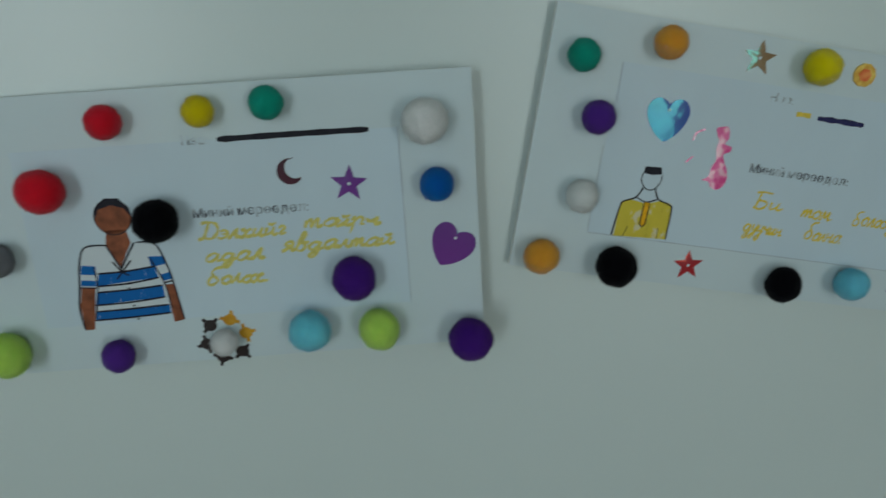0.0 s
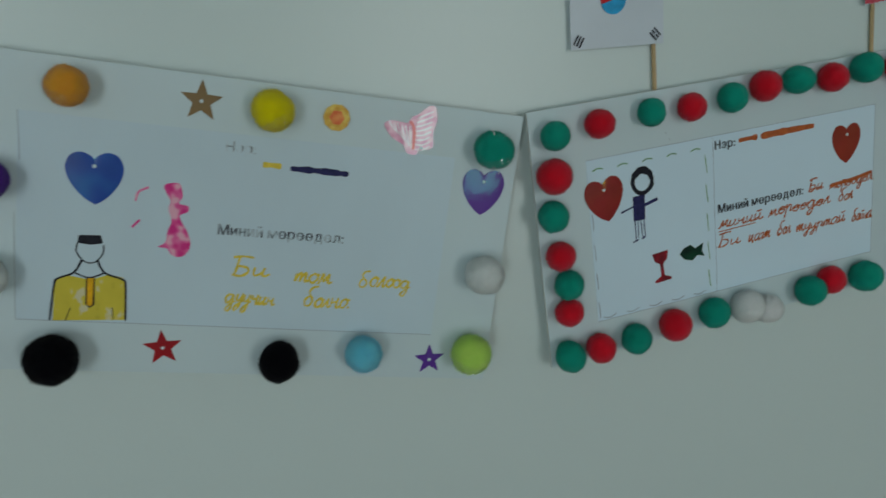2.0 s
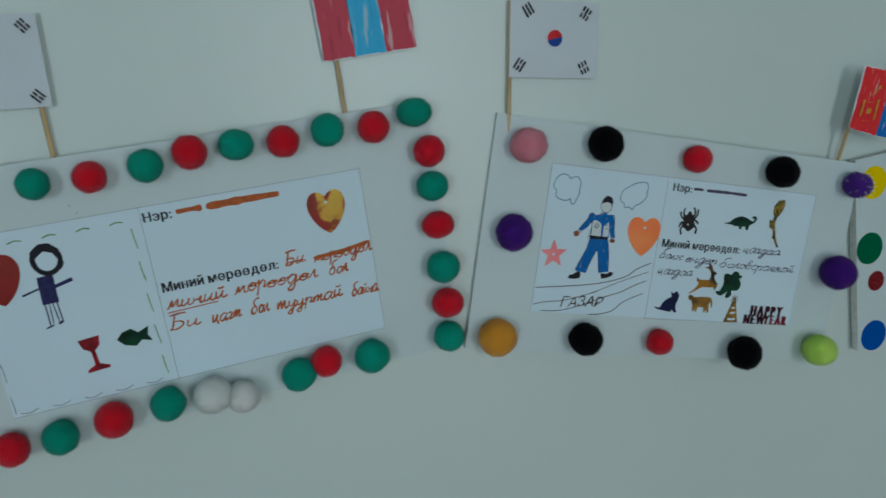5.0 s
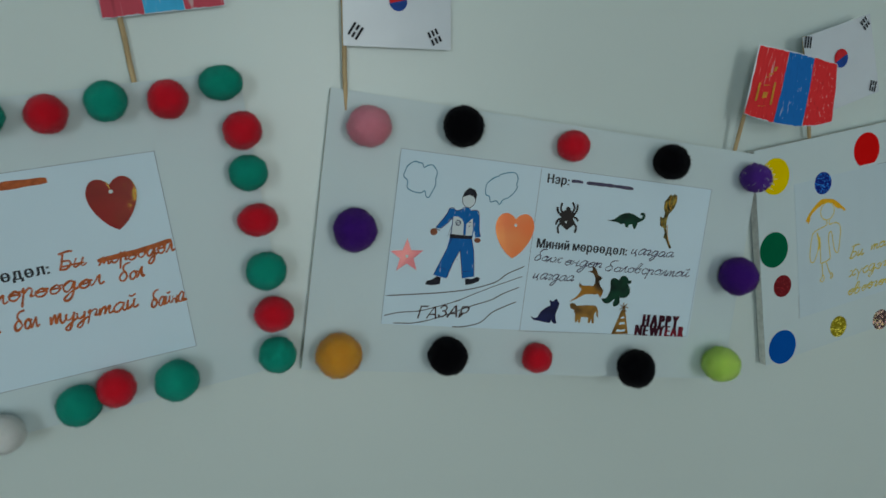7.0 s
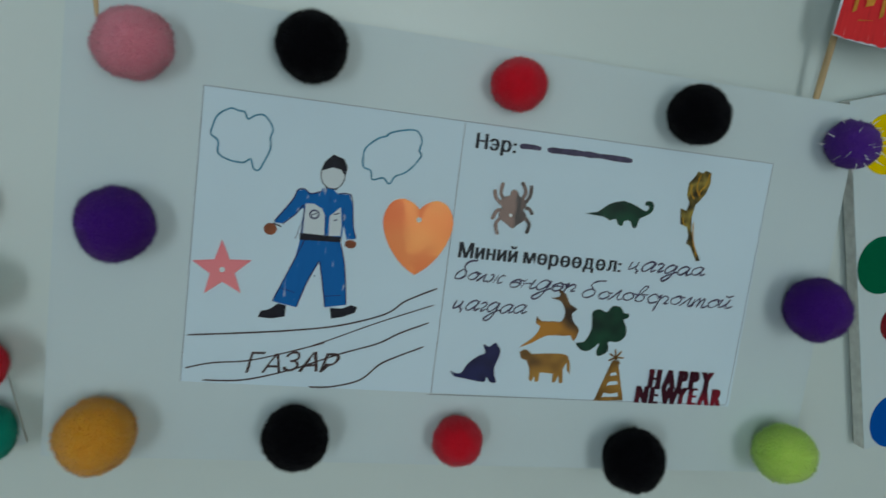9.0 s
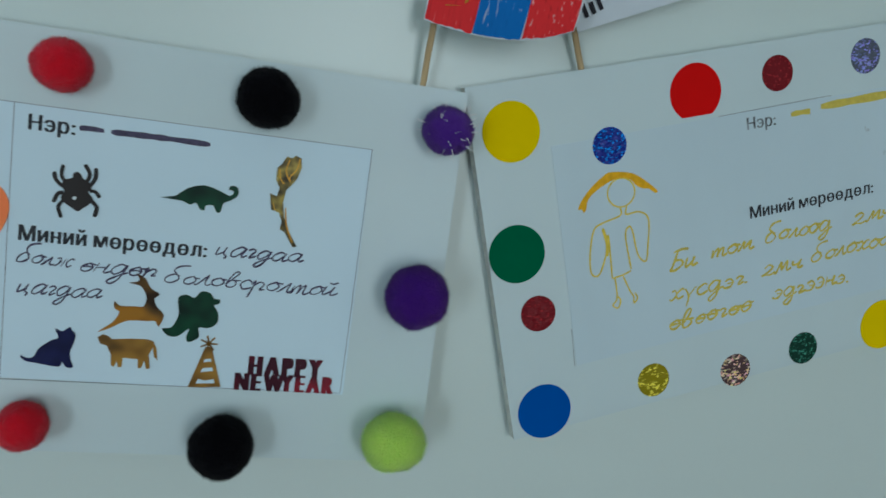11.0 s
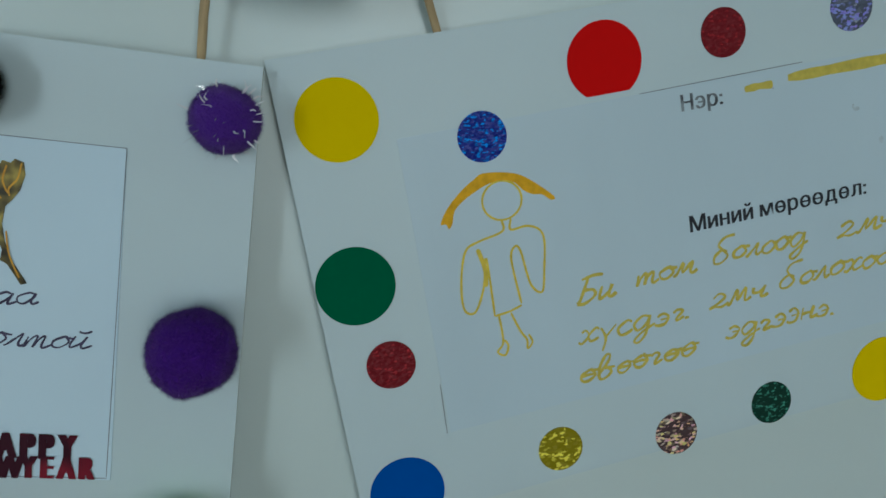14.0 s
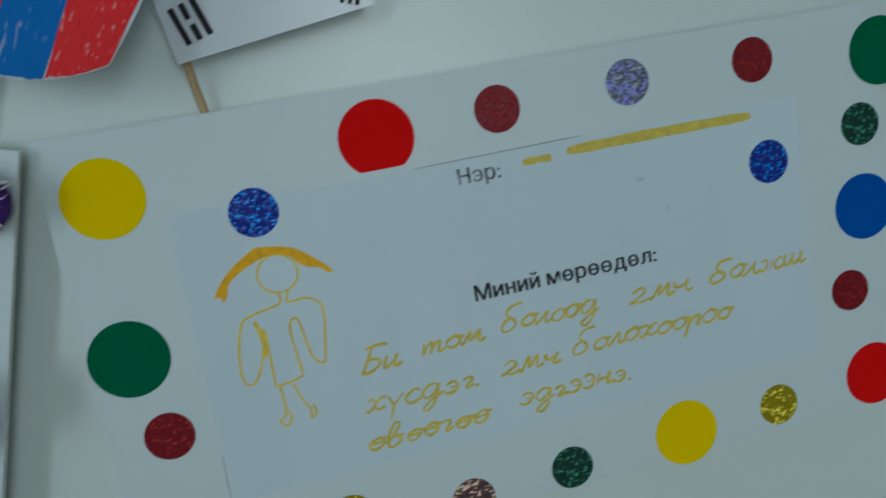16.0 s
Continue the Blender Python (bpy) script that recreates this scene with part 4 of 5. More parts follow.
fly = cutout("singer", smooth(bfly, True, 3), STICK["pearl"], "pink pearly butterfly-shaped sticker on a card", "", 0, 0.6, name="winged_sticker")
M_RIDGE = shiny("white_pearl_film", [(0.35, (0.74, 0.50, 0.60)), (0.65, (0.80, 0.66, 0.73))], 200, 0.2, 0.0, gleam=(0.75, 1.0, 0.98), amount=0.08)
for i in range(8):
    z = 8.4 - i * 2.3
    part("ridge", stroke(bmesh.new(), [(1.2 - 0.1 * i, z - 2.6 + 0.35 * i), (4.6, z - 0.6), (8.4, z + 1.4)], 0.75, 0.75), M_RIDGE, fly, "pale raised ridge")
for i in range(6):
    part("ridge", stroke(bmesh.new(), [(-11.6 + i * 1.9, 3.0 - i * 0.2), (-9.4 + i * 1.7, 0.2 - i * 0.8), (-6.0 + i * 1.2, -2.6 - i * 1.1)], 0.7, 0.75), M_RIDGE, fly, "pale raised ridge")
part("body", stroke(bmesh.new(), [(-2.0, 4.2), (0.2, 0.5), (0.8, -8.5)], 1.5, 0.78), STICK["rose"], fly, "raised pink middle")
bm = patch(bmesh.new(), [(-32, 18.6), (-29.8, 19.9), (-25.7, 20), (-24.2, 14.8), (-25.6, 11.5), (-21.7, 10.5), (-21.9, 7.9), (-24.9, 6.3), (-24, 3.2), (-21.2, -1.4), (-19.9, -6.7), (-21.6, -10.9), (-24.6, -12.5),
                         (-27.8, -11.4), (-29.6, -8.9), (-33.3, -8.4), (-30.4, -6.3), (-29.6, -0.8), (-28.2, 3.3), (-29.7, 8.4), (-29.1, 12.4), (-30.9, 15.6)], 0.34, True)
smear = thing("glitter_glue_smear", bm, M_PINKSMEAR, POSES["singer"], "pink glitter glue smear on the paper", "glue smear")
bm = stroke(bmesh.new(), [(-38, 17.5), (-42, 15), (-43, 11)], 1.0, 0.34)
part("smear_streak", stroke(bm, [(-41, 3), (-44, -0.5)], 1.6, 0.34), M_PINKSMEAR, smear)
poms = pom_row("singer", "pom-poms of the yellow coat card", [
    (-110, 44, 17, 17, "green"),
    (-69, 56, 18, 17, "orange"),
    (10, 56, 20, 18, "yellow"),
    (110.4, 50.5, 21, 18, "green"),
    (-97, 16, 18, 18, "violet"),
    (-97, -24, 17, 19, "white"),
    (-112, -58, 19, 20, "orange"),
    (-72, -58, 22, 24, "black"),
    (22, -57, 19, 21, "black"),
    (61, -52, 19, 19, "sky"),
    (114.3, -50, 22, 21, "lime"),
    (115, -9.5, 22, 19, "white"),
])
tinsel(poms[3], 3, 14)


def clear_tape(ob, seed):
    """A crumpled scrap of clear tape hugging a pom-pom."""
    rng = random.Random(seed)
    bm = bmesh.new()
    grid = []
    for i in range(17):
        row = []
        for j in range(9):
            a, b = (i - 8) * 0.11 - 0.5, (j - 4) * 0.11
            d = Vector((math.sin(a), -math.cos(a) * math.cos(b), math.sin(b) - 0.75)).normalized()
            row.append(bm.verts.new(d * rng.uniform(0.99, 1.07)))
        grid.append(row)
    for i in range(16):
        for j in range(8):
            bm.faces.new((grid[i][j], grid[i + 1][j], grid[i + 1][j + 1], grid[i][j + 1]))
    scrap = part("clear_tape", bm, M_CLEAR, ob, "crumpled clear tape")
    spin = ob.matrix_world.to_3x3().normalized().inverted() @ Euler((0, rng.uniform(-0.8, 0.8), 0)).to_matrix()
    scrap.matrix_local = spin.to_4x4()
    scrap.visible_shadow = False
    return scrap


for k in (1, 2, 3, 5, 6, 10):
    clear_tape(poms[k], k)

# ---- card with the red and green garland ----
card = display_card("garland", 250, 135, "white card framed by red and green pom-poms with orange handwriting")
paper = sheet(card, -96, -48, 84.8, 39, "printed slip with a stick figure and orange handwriting", divider=-22, lines="tbr")
headings(paper, (-21, 31.5, 13), (-20, -3.5, 56))
bars(paper, M_ORANGEPEN, (-6, 33, 12, 2.4), (8, 33, 35, 3.0))
scrawl(paper, M_ORANGEPEN, "orange handwriting", [("Би", 39, -3, 10), ("мөрөөдөл", 54, -4, 30), ("миний", -20, -12, 28), ("мөрөөдөл", 12, -12, 42), ("бол", 60, -12.5, 10), ("Би", -21, -23, 14),
                            ("цагт", -1, -23.5, 14), ("бол", 18, -24, 9), ("тууртай", 31, -25, 34), ("байна.", 70, -26.5, 15)], 5.4, 0.3, 0.82)
pen_lines("pencil_dot", paper, M_LINE, "small pencil dot", *(([(u, v), (u + 0.7, v - 0.5)], 0.5, 0.34) for u, v in ((-50.3, 45.7), (-48, 41.8), (-48.4, 39.4))))
pen_lines("crossing_out", paper, M_ORANGEPEN, "orange crossing-out line", ([(40, -1.8), (49, -1.5)], 1.3, 0.44), ([(54, -2.2), (70, -1.2), (84, 0.8)], 2.0, 0.44), ([(-20, -14), (4, -13.5)], 0.9, 0.44))
bm = stroke(bmesh.new(), oval(-65, 23, 5.6, 6.4, 14), 2.3, 0.34, True)
part("drawn_head", bm, M_BLACKPEN, paper, "black ring of a stick figure")
patches("drawn_hair", paper, M_BLACKPEN, "black pen hair of a stick figure", 0.35, [(-71.4, 21), (-71, 27.4), (-67, 30.6), (-62.5, 30.4), (-59, 27), (-58.2, 20), (-60, 17.2), (-60.4, 22.5), (-62, 25.6), (-65.5, 27), (-69, 24.6)])
patches("drawn_body", paper, M_NAVYPEN, "navy body of a stick figure", 0.33, [(-71, 15.5), (-64, 16), (-64.5, 2.5), (-71.5, 2.5)])
pen_lines("pen_line", paper, M_NAVYPEN, "navy pen line of a stick figure", ([(-78.5, 8.4), (-71, 10.4)], 1.5, 0.34), ([(-64.5, 10), (-56.6, 12)], 2.9, 0.34),
          ([(-70.5, 3), (-70.5, -7.5)], 1.0, 0.34), ([(-68.7, 3), (-69, -7)], 0.9, 0.34), ([(-67.3, 3), (-66.5, -6.5)], 0.9, 0.34), ([(-65.5, 3), (-65, -6)], 1.0, 0.34),
          ([(-72.5, -8.8), (-69, -7.8)], 1.4, 0.34), ([(-67, -7.8), (-64.8, -6.5)], 1.8, 0.34))
for i in range(5):
    pen_lines("dash", paper, M_GREENPEN, "green pen dash", ([(-93 + i * 14.3, 33), (-90 + i * 14.3, 34), (-87 + i * 14.3, 33.4)], 0.6, 0.34), ([(-27, 30 - i * 16), (-26.5, 24 - i * 16), (-26, 20 - i * 16)], 0.5, 0.34))
    pen_lines("dash", paper, M_LINE, "grey pencil dash", ([(-93 + i * 14, -46), (-89 + i * 14, -47), (-85 + i * 14, -45.5)], 0.35, 0.34), ([(-95, 27 - i * 16), (-94.6, 22 - i * 16), (-94.7, 18 - i * 16)], 0.35, 0.34))
heart("garland", -87, 17, 22, 23, 6, "flame", "red shiny heart sticker on paper", 0.25)
heart("garland", 65, 20, 19.5, 22, 0, "flame", "dark red shiny heart sticker on paper", 0.25)
glass = [(-61, -17.5), (-51.5, -17.5), (-52.5, -22), (-55.2, -24.3), (-55, -31), (-51, -33), (-51, -34.2), (-61, -34.2), (-61, -33), (-57, -31), (-57, -24.3), (-60, -22)]
cutout("garland", turned([(x + 56, z + 26) for x, z in glass], -56, -26, 4), STICK["wine"], "small dark red goblet sticker on paper", "", 0.25, name="goblet_sticker")
fish = [(-45, -21.5), (-42, -18.5), (-38, -17.5), (-35, -20), (-30, -18), (-31, -22), (-29.5, -25.5), (-34, -24), (-37, -26.5), (-42, -25)]
cutout("garland", fish, STICK["forest"], "small dark green fish-shaped sticker on paper", "", 0.25, name="finned_sticker")
pom_row("garland", "garland of red and green pom-poms", [
    (-114, 55, 16, 15, "green"),
    (-90, 57, 16, 15, "red"),
    (-61, 58, 15, 15, "green"),
    (-38, 57, 16, 15, "red"),
    (-14, 58, 17, 16, "green"),
    (6, 61, 17, 17, "red"),
    (27, 61, 18, 15, "green"),
    (49, 59, 17, 16, "red"),
    (71, 61, 19, 16, "green"),
    (94, 59, 18, 16, "red"),
    (116, 63, 20, 15, "green"),
    (121, 42.4, 18.5, 16, "red"),
    (120.3, 24.2, 18.5, 16.3, "green"),
    (120.6, 3.2, 18.5, 15, "red"),
    (119.9, -19.8, 19.3, 18, "green"),
    (119.7, -40.1, 19, 17, "red"),
    (117.9, -59.1, 19, 17.3, "green"),
    (-117, 36, 20, 18, "red"),
    (-119, 16, 16, 17, "green"),
    (-117, -5, 16, 16, "red"),
    (-114, -21, 16, 17, "green"),
    (-115, -36, 16, 15, "red"),
    (-117, -60, 16, 19, "green"),
    (-99, -60, 16, 18, "red"),
    (-78, -60, 17, 18, "green"),
    (-54, -58, 18, 19, "red"),
    (-29, -57, 17, 19, "green"),
    (-8, -58, 20, 19, "white"),
    (6, -63, 18, 17, "white"),
    (35, -59, 19, 18, "green"),
    (50, -56, 17, 17, "red"),
    (74, -59, 20, 19, "green"),
])

# ---- card with the blue uniform drawing ----
card = display_card("officer", 248, 132, "white card with a blue uniform drawing and foil stickers")
paper = sheet(card, -88, -42, 94, 43, "printed slip with a blue uniform drawing and black handwriting", divider=-13, lines="tl")
bm = stroke(bmesh.new(), [(94, 43), (93, -41)], 0.3, 0.30, wobble=0)
part("printed_line", stroke(bm, [(-14, -42.5), (93, -41.5)], 0.3, 0.30, wobble=0), M_LINE, paper)
headings(paper, (-9, 35.5, 13), (-10, 1.8, 55))
bars(paper, M_BIRO, (5, 37, 7, 1.2), (14, 37, 29, 1.6))
scrawl(paper, M_BIRO, "thin dark ballpoint handwriting", [("цагдаа", 47, 3.0, 28), ("болж", -11, -5, 16), ("өндөр", 7, -6, 23), ("боловсролтой", 32, -7.4, 55), ("цагдаа", -10, -14.4, 24)], 4.4, 0.5, 0.5)
pen_lines("drawn_cloud", paper, M_CLOUDPEN, "blue pen outline of a cloud",
          ([(-85.1, 30), (-84.8, 32.4), (-83.7, 35.4), (-80.5, 37.7), (-78.1, 37.3), (-76.6, 37.2), (-75.5, 35.4), (-73.7, 36.6), (-71.1, 36.9), (-68.6, 33.8), (-69, 30.8), (-68.7, 27.9), (-70, 24.4), (-71.4, 21.5), (-72.9, 21.8), (-73.9, 24.3), (-75.9, 23.1), (-79.8, 23.4), (-82.8, 25), (-83.1, 28.3)], 0.5, 0.34, True),
          ([(-42.3, 29.3), (-41.5, 31.9), (-38.2, 34.8), (-36.2, 35.5), (-35.2, 36.6), (-31.7, 37.8), (-27.5, 38.3), (-25.5, 35.7), (-25.9, 32.6), (-25.2, 31.1), (-27.2, 27.8), (-29.6, 25.5), (-32.2, 24.2), (-33.8, 21.8), (-35.8, 23.3), (-38.9, 22.5), (-39.7, 25), (-41.9, 26)], 0.5, 0.34, True))
bm = patch(bmesh.new(), [(-53.2, 18.4), (-50, 18.4), (-48.4, 17.2), (-45.1, 17.3), (-44, 14.9), (-43.1, 8.3), (-41.8, 4.4), (-44.5, 4), (-45.8, 8), (-46, 4.2), (-58, 3.5), (-57.8, 12.2), (-59.9, 10.3), (-63.6, 6.9), (-65.8, 7), (-63.9, 10.2), (-61.2, 13.9), (-60, 16.9), (-58, 17.4), (-56.3, 16.3), (-53.5, 17)], 0.30)
uniform = part("drawn_jacket", bm, M_BLUEFILL, paper, "blue felt-pen jacket")
bm = patch(bmesh.new(), [(-58, 2.6), (-46.2, 3), (-44.3, -4.3), (-42.6, -15.8), (-48.8, -17), (-50.1, -11), (-51.9, -3.3), (-54.8, -9.8), (-57.1, -17.6), (-64.3, -16.3), (-61.9, -10.8), (-59, -3.3)], 0.30)
part("drawn_trousers", bm, M_BLUEFILL, paper, "blue felt-pen trousers")
patches("white_panel", uniform, M_PALE, "uncoloured white panel", 0.33, [(-57.4, 13.4), (-55.1, 13.6), (-52.6, 12.4), (-51.6, 10.6), (-51.2, 4.6), (-57.4, 4.6)], [(-50.2, 10.4), (-47.2, 13.4), (-46.4, 8), (-46.4, 4.9), (-49.9, 4.5)])
pen_lines("pen_line", paper, M_NAVYPEN, "navy pen outline", ([(-65.8, 7.4), (-61.2, 14), (-60, 17), (-58, 17.5), (-56.2, 16.4), (-53.2, 17.4)], 0.4, 0.345), ([(-63.4, 6.8), (-59.8, 10.2), (-57.8, 12.6), (-57.8, 4)], 0.35, 0.345),
          ([(-48.3, 17.2), (-45, 17.4), (-43.9, 14.9), (-43, 8.3), (-41.8, 4.6)], 0.35, 0.345), ([(-45.9, 8), (-46.4, 13)], 0.35, 0.345), ([(-51.2, 10.5), (-50.9, 4.4)], 0.4, 0.345),
          ([(-56.6, 3), (-59, -3.3), (-64.2, -16.2)], 0.35, 0.345), ([(-51.9, -3.2), (-54.8, -9.8), (-57.1, -17.4)], 0.4, 0.345), ([(-51.7, -3), (-50, -11), (-48.8, -17)], 0.35, 0.345), ([(-46.2, 2.8), (-44.2, -4.3), (-42.6, -15.8)], 0.35, 0.345),
          ([(-57.6, 9.6), (-59.4, 2.9)], 0.3, 0.345), ([(-62.6, -12), (-58, -13.2)], 0.3, 0.345), ([(-49.2, -13.6), (-44.4, -13)], 0.3, 0.345),
          (oval(-54.6, 10.5, 1.25, 1.2, 10), 0.5, 0.345, True), ([(-55.4, 10.2), (-54, 10.9)], 0.5, 0.347), ([(-49, 11), (-47.6, 11.5)], 0.55, 0.345), ([(-48.9, 9.2), (-47.8, 9.6)], 0.55, 0.345))
pen_lines("pen_dot", paper, M_CLOUDPEN, "stray blue pen dot", ([(-53.1, -8), (-52.6, -7.6)], 0.5, 0.34))
patches("drawn_face", paper, M_PALE, "plain blank oval", 0.31, oval(-50.4, 22.6, 3.4, 4.1, 16))
patches("black_detail", paper, M_BLACKPEN, "black felt-pen patch of the drawing", 0.34,
        [(-53.7, 23.4), (-53.3, 25.9), (-50.9, 28.4), (-47.7, 27.5), (-46.5, 25.4), (-46.8, 22.4), (-48.2, 24.2), (-50.6, 24.7)], [(-58.3, 4.7), (-46.2, 4.5), (-46.1, 3), (-58.1, 2.6)],
        [(-67.9, -21.3), (-67.2, -19.4), (-64.8, -18.7), (-62.4, -16.8), (-60.1, -17.3), (-60.2, -20.6), (-64, -21.5)], [(-47.3, -17), (-43.6, -17), (-41, -15.7), (-39.1, -16.3), (-39.7, -18), (-43.3, -19.6), (-46.6, -20.3)])
pen_lines("pen_line", paper, M_BLACKPEN, "black pen line", (oval(-50.4, 22.6, 3.5, 4.2, 12), 0.3, 0.35, True), ([(-52.2, 18.6), (-48.8, 18.4)], 0.5, 0.35), ([(-66, 6.8), (-63.6, 5.9)], 0.7, 0.35))
patches("brown_detail", paper, M_SKIN, "brown patch of the drawing", 0.33, oval(-66.7, 5, 1.9, 1.8, 10), oval(-43.2, 2.7, 1.8, 1.3, 10))
pen_lines("drawn_ground", paper, M_BROWNPEN, "brown pen line of drawn ground",
          ([(-87, -28), (-72.7, -26.5), (-58.5, -24.8), (-44.1, -22.3), (-30.5, -17.8), (-24.4, -13.1), (-15.2, -8.5)], 0.5, 0.35), ([(-86.9, -37.9), (-79.9, -36), (-70, -34.8), (-60.9, -32.3), (-47.7, -27.9)], 0.42, 0.35),
          ([(-51, -28.8), (-47, -27.2), (-32.4, -20.6), (-15.6, -13.8)], 0.36, 0.35), ([(-81.7, -41.3), (-70.5, -40.7), (-57.4, -37), (-43.1, -31.2), (-31.6, -27.1), (-25.4, -23.5), (-16.5, -19.5)], 0.48, 0.35),
          ([(-51.1, -41.9), (-44.2, -41.5), (-35.8, -38.9), (-30.3, -33.7), (-24.6, -30.6), (-17.1, -27.2)], 0.5, 0.35))
part("drawn_word", letters("ГАЗАР", -70, -38.3, 26, 6.2, 0.37, 3, 0.3, 0.0, 0.12), M_BROWNPEN, paper, "handwritten word in brown pen")
star("officer", -79, -8, 8.6, 5, "rose", "rose pink star sticker on paper", 0.25)
heart("officer", -23.4, 6.6, 21.6, 23, 2, "peach", "orange shiny heart sticker on paper", 0.25)
# dark foil shapes
bm = plate(bmesh.new(), smooth([(5.3, 24.5), (6.6, 23.5), (6.9, 22.7), (9.0, 21.6), (9.6, 19.9), (8.8, 18.5), (10.1, 16.9), (9.4, 15.1), (7.6, 13.6), (6.1, 12.4), (4.2, 13.5), (2.1, 14.8), (1.1, 16.4), (2.1, 18.1), (1.1, 19.9), (2.0, 21.7), (4.1, 22.6), (4.1, 23.7)], True, 3), 0.6, 0.25)
bug = thing("eight_legged_sticker", bm, STICK["black"], POSES["officer"], "black shiny spider-shaped sticker on paper", "sticker", "foil stickers")
for leg in ([(2.6, 20.7), (1.0, 22.9), (1.3, 26.2)], [(1.6, 19.5), (-0.5, 21.5), (-1.1, 23.8)], [(7.9, 21.3), (8.9, 24.2), (7.3, 27.0)], [(9.1, 20.6), (10.5, 23.1), (10.5, 26.3)], [(2.0, 17.8), (0.3, 17.2), (-0.8, 14.5)], [(9.2, 19.0), (10.7, 19.0), (12.1, 17.3)], [(2.1, 15.5), (0.6, 13.3), (1.6, 10.0)], [(9.5, 16.3), (11.4, 14.2), (10.9, 11.2)]):
    part("leg", stroke(bmesh.new(), leg, 1.15, 0.58), STICK["black"], bug)
part("hole", patch(bmesh.new(), oval(5, 16.4, 0.6, 0.6, 8), 0.64), M_PALE, bug, "small punched hole")
dino = [(29.6, 19.6), (33.9, 20.5), (37.3, 23.3), (42.4, 24.9), (47.3, 23.6), (50.3, 22.4), (51.5, 23.4), (50.9, 24.3), (49.9, 24.3), (50.3, 25.6), (52.2, 25.6), (53, 24.2), (52.6, 22.4), (50.5, 20.8), (48.6, 19.8), (47.9, 16.8), (46.6, 16.9), (45.5, 18.8), (43.2, 18.4), (43.1, 17), (41.6, 17.1), (40.4, 19), (38.4, 18.2), (36.1, 19.2)]
cutout("officer", smooth(dino, True, 2), STICK["forest"], "dark green long-necked foil sticker on paper", "foil stickers", 0.25, name="long_tailed_sticker")
rose = [(66.9, 37.2), (68.7, 36.8), (69.6, 37.8), (71.5, 37.2), (71.9, 34.2), (70.8, 30.4), (69.2, 28.1), (67.7, 26.4), (67.1, 22.2), (67.8, 17.9), (69.7, 13.1), (72.9, 8.2), (71.6, 7.8), (68.5, 12.6), (66.9, 13.4), (67.3, 16), (66.1, 18.8), (63.5, 19.6), (62.7, 24.7), (65, 24), (65.5, 26.9), (64.2, 29.2), (64.2, 33.2), (65.6, 34.8)]
stem = cutout("officer", rose, STICK["brass"], "gold foil rose sticker on paper", "foil stickers", 0.25, name="rose_sticker")
# amber strokes paint the gold highlights along the rose's petals and stem
for fold in ([(0.2, 11.6), (-0.6, 8), (0.6, 5)], [(3.4, 12.4), (2.6, 8.6), (0.8, 6.2), (1.0, 4.4)], [(-2.6, 8.2), (-2.2, 5.4), (-0.8, 3.6)], [(-3.8, -2.8), (-2.9, -5.2)], [(0.4, -4), (1.2, -9.6), (3.6, -15.2)]):
    part("fold", stroke(bmesh.new(), fold, 0.4, 0.66), STICK["amber"], stem, "amber stroke painted as a highlight on the foil")
deer = [(14.2, -25.3), (17.2, -22.9), (19, -21), (20.2, -18.2), (18.6, -17.2), (18.6, -14.9), (20.2, -16.3), (24.7, -16.1), (27.2, -16), (28, -13.2), (27.2, -11), (25.6, -9.2), (22.4, -8.6), (25.2, -8), (25.4, -7), (24.4, -5.4), (27.2, -6.8), (28.6, -9.3), (29.8, -10.4), (31.9, -11.6), (30.3, -13.1), (31, -15.4), (32.1, -16.7), (33.6, -18.5), (32.3, -22.2), (31, -20.4), (28.7, -20.7), (22.8, -20.9), (18.1, -23.6)]
cutout("officer", smooth(deer, True, 2), STICK["bronze"], "bronze foil leaping deer sticker on paper", "foil stickers", 0.25, name="antlered_sticker")
elf = [(33.3, -22.8), (36.1, -22.2), (37.8, -18.9), (38, -16.4), (37.5, -12.2), (39.9, -11), (42.5, -11.8), (44.3, -9.6), (47.1, -9.8), (48.6, -11.6), (50.4, -11.8), (50.2, -13.2), (48.7, -13.9), (50.2, -16.3), (50.3, -19.3), (48.8, -21), (47, -21.6), (44.5, -21.7), (44.9, -24.8), (41.8, -26.7), (40.9, -25), (41.6, -22.2), (38.4, -24.9), (35.4, -25)]
cutout("officer", smooth(elf, True, 3), STICK["forest"], "dark green foil cut-out sticker on paper", "foil stickers", 0.25, name="green_sticker")
cat = [(-7.6, -34.4), (-5.7, -35.2), (-3.7, -34.6), (-2.4, -31.9), (0.9, -29.1), (3, -28), (2, -25.2), (4, -25.9), (6, -24.4), (6.8, -25.4), (7.9, -26.8), (7.5, -29.6), (6.6, -32.4), (7, -35.2), (7.8, -37.4), (5.9, -37.5), (4.4, -35.8), (3.5, -37.5), (-3.1, -36.6), (-6.2, -36.1)]
cutout("officer", smooth(cat, True, 3), STICK["navy"], "dark blue sitting cat-shaped sticker on paper", "foil stickers", 0.25, name="tailed_sticker")
cow = [(14.4, -27), (15.8, -26), (17.2, -26.3), (18.6, -27.4), (23.8, -26.9), (29, -26.7), (31, -27.2), (32.2, -29.6), (32.7, -33.4), (31.7, -32.4), (31, -29.4), (30, -31.8), (30.6, -36.4), (29.5, -36.6), (28.8, -33.9), (27.9, -36.5), (27, -36.4), (26.8, -33.5), (22.2, -33.3), (22.1, -36.4), (21, -36.5), (20.5, -34.4), (19.8, -36.5), (18.9, -36), (18.6, -32.4), (17.2, -29.6), (15.2, -29)]
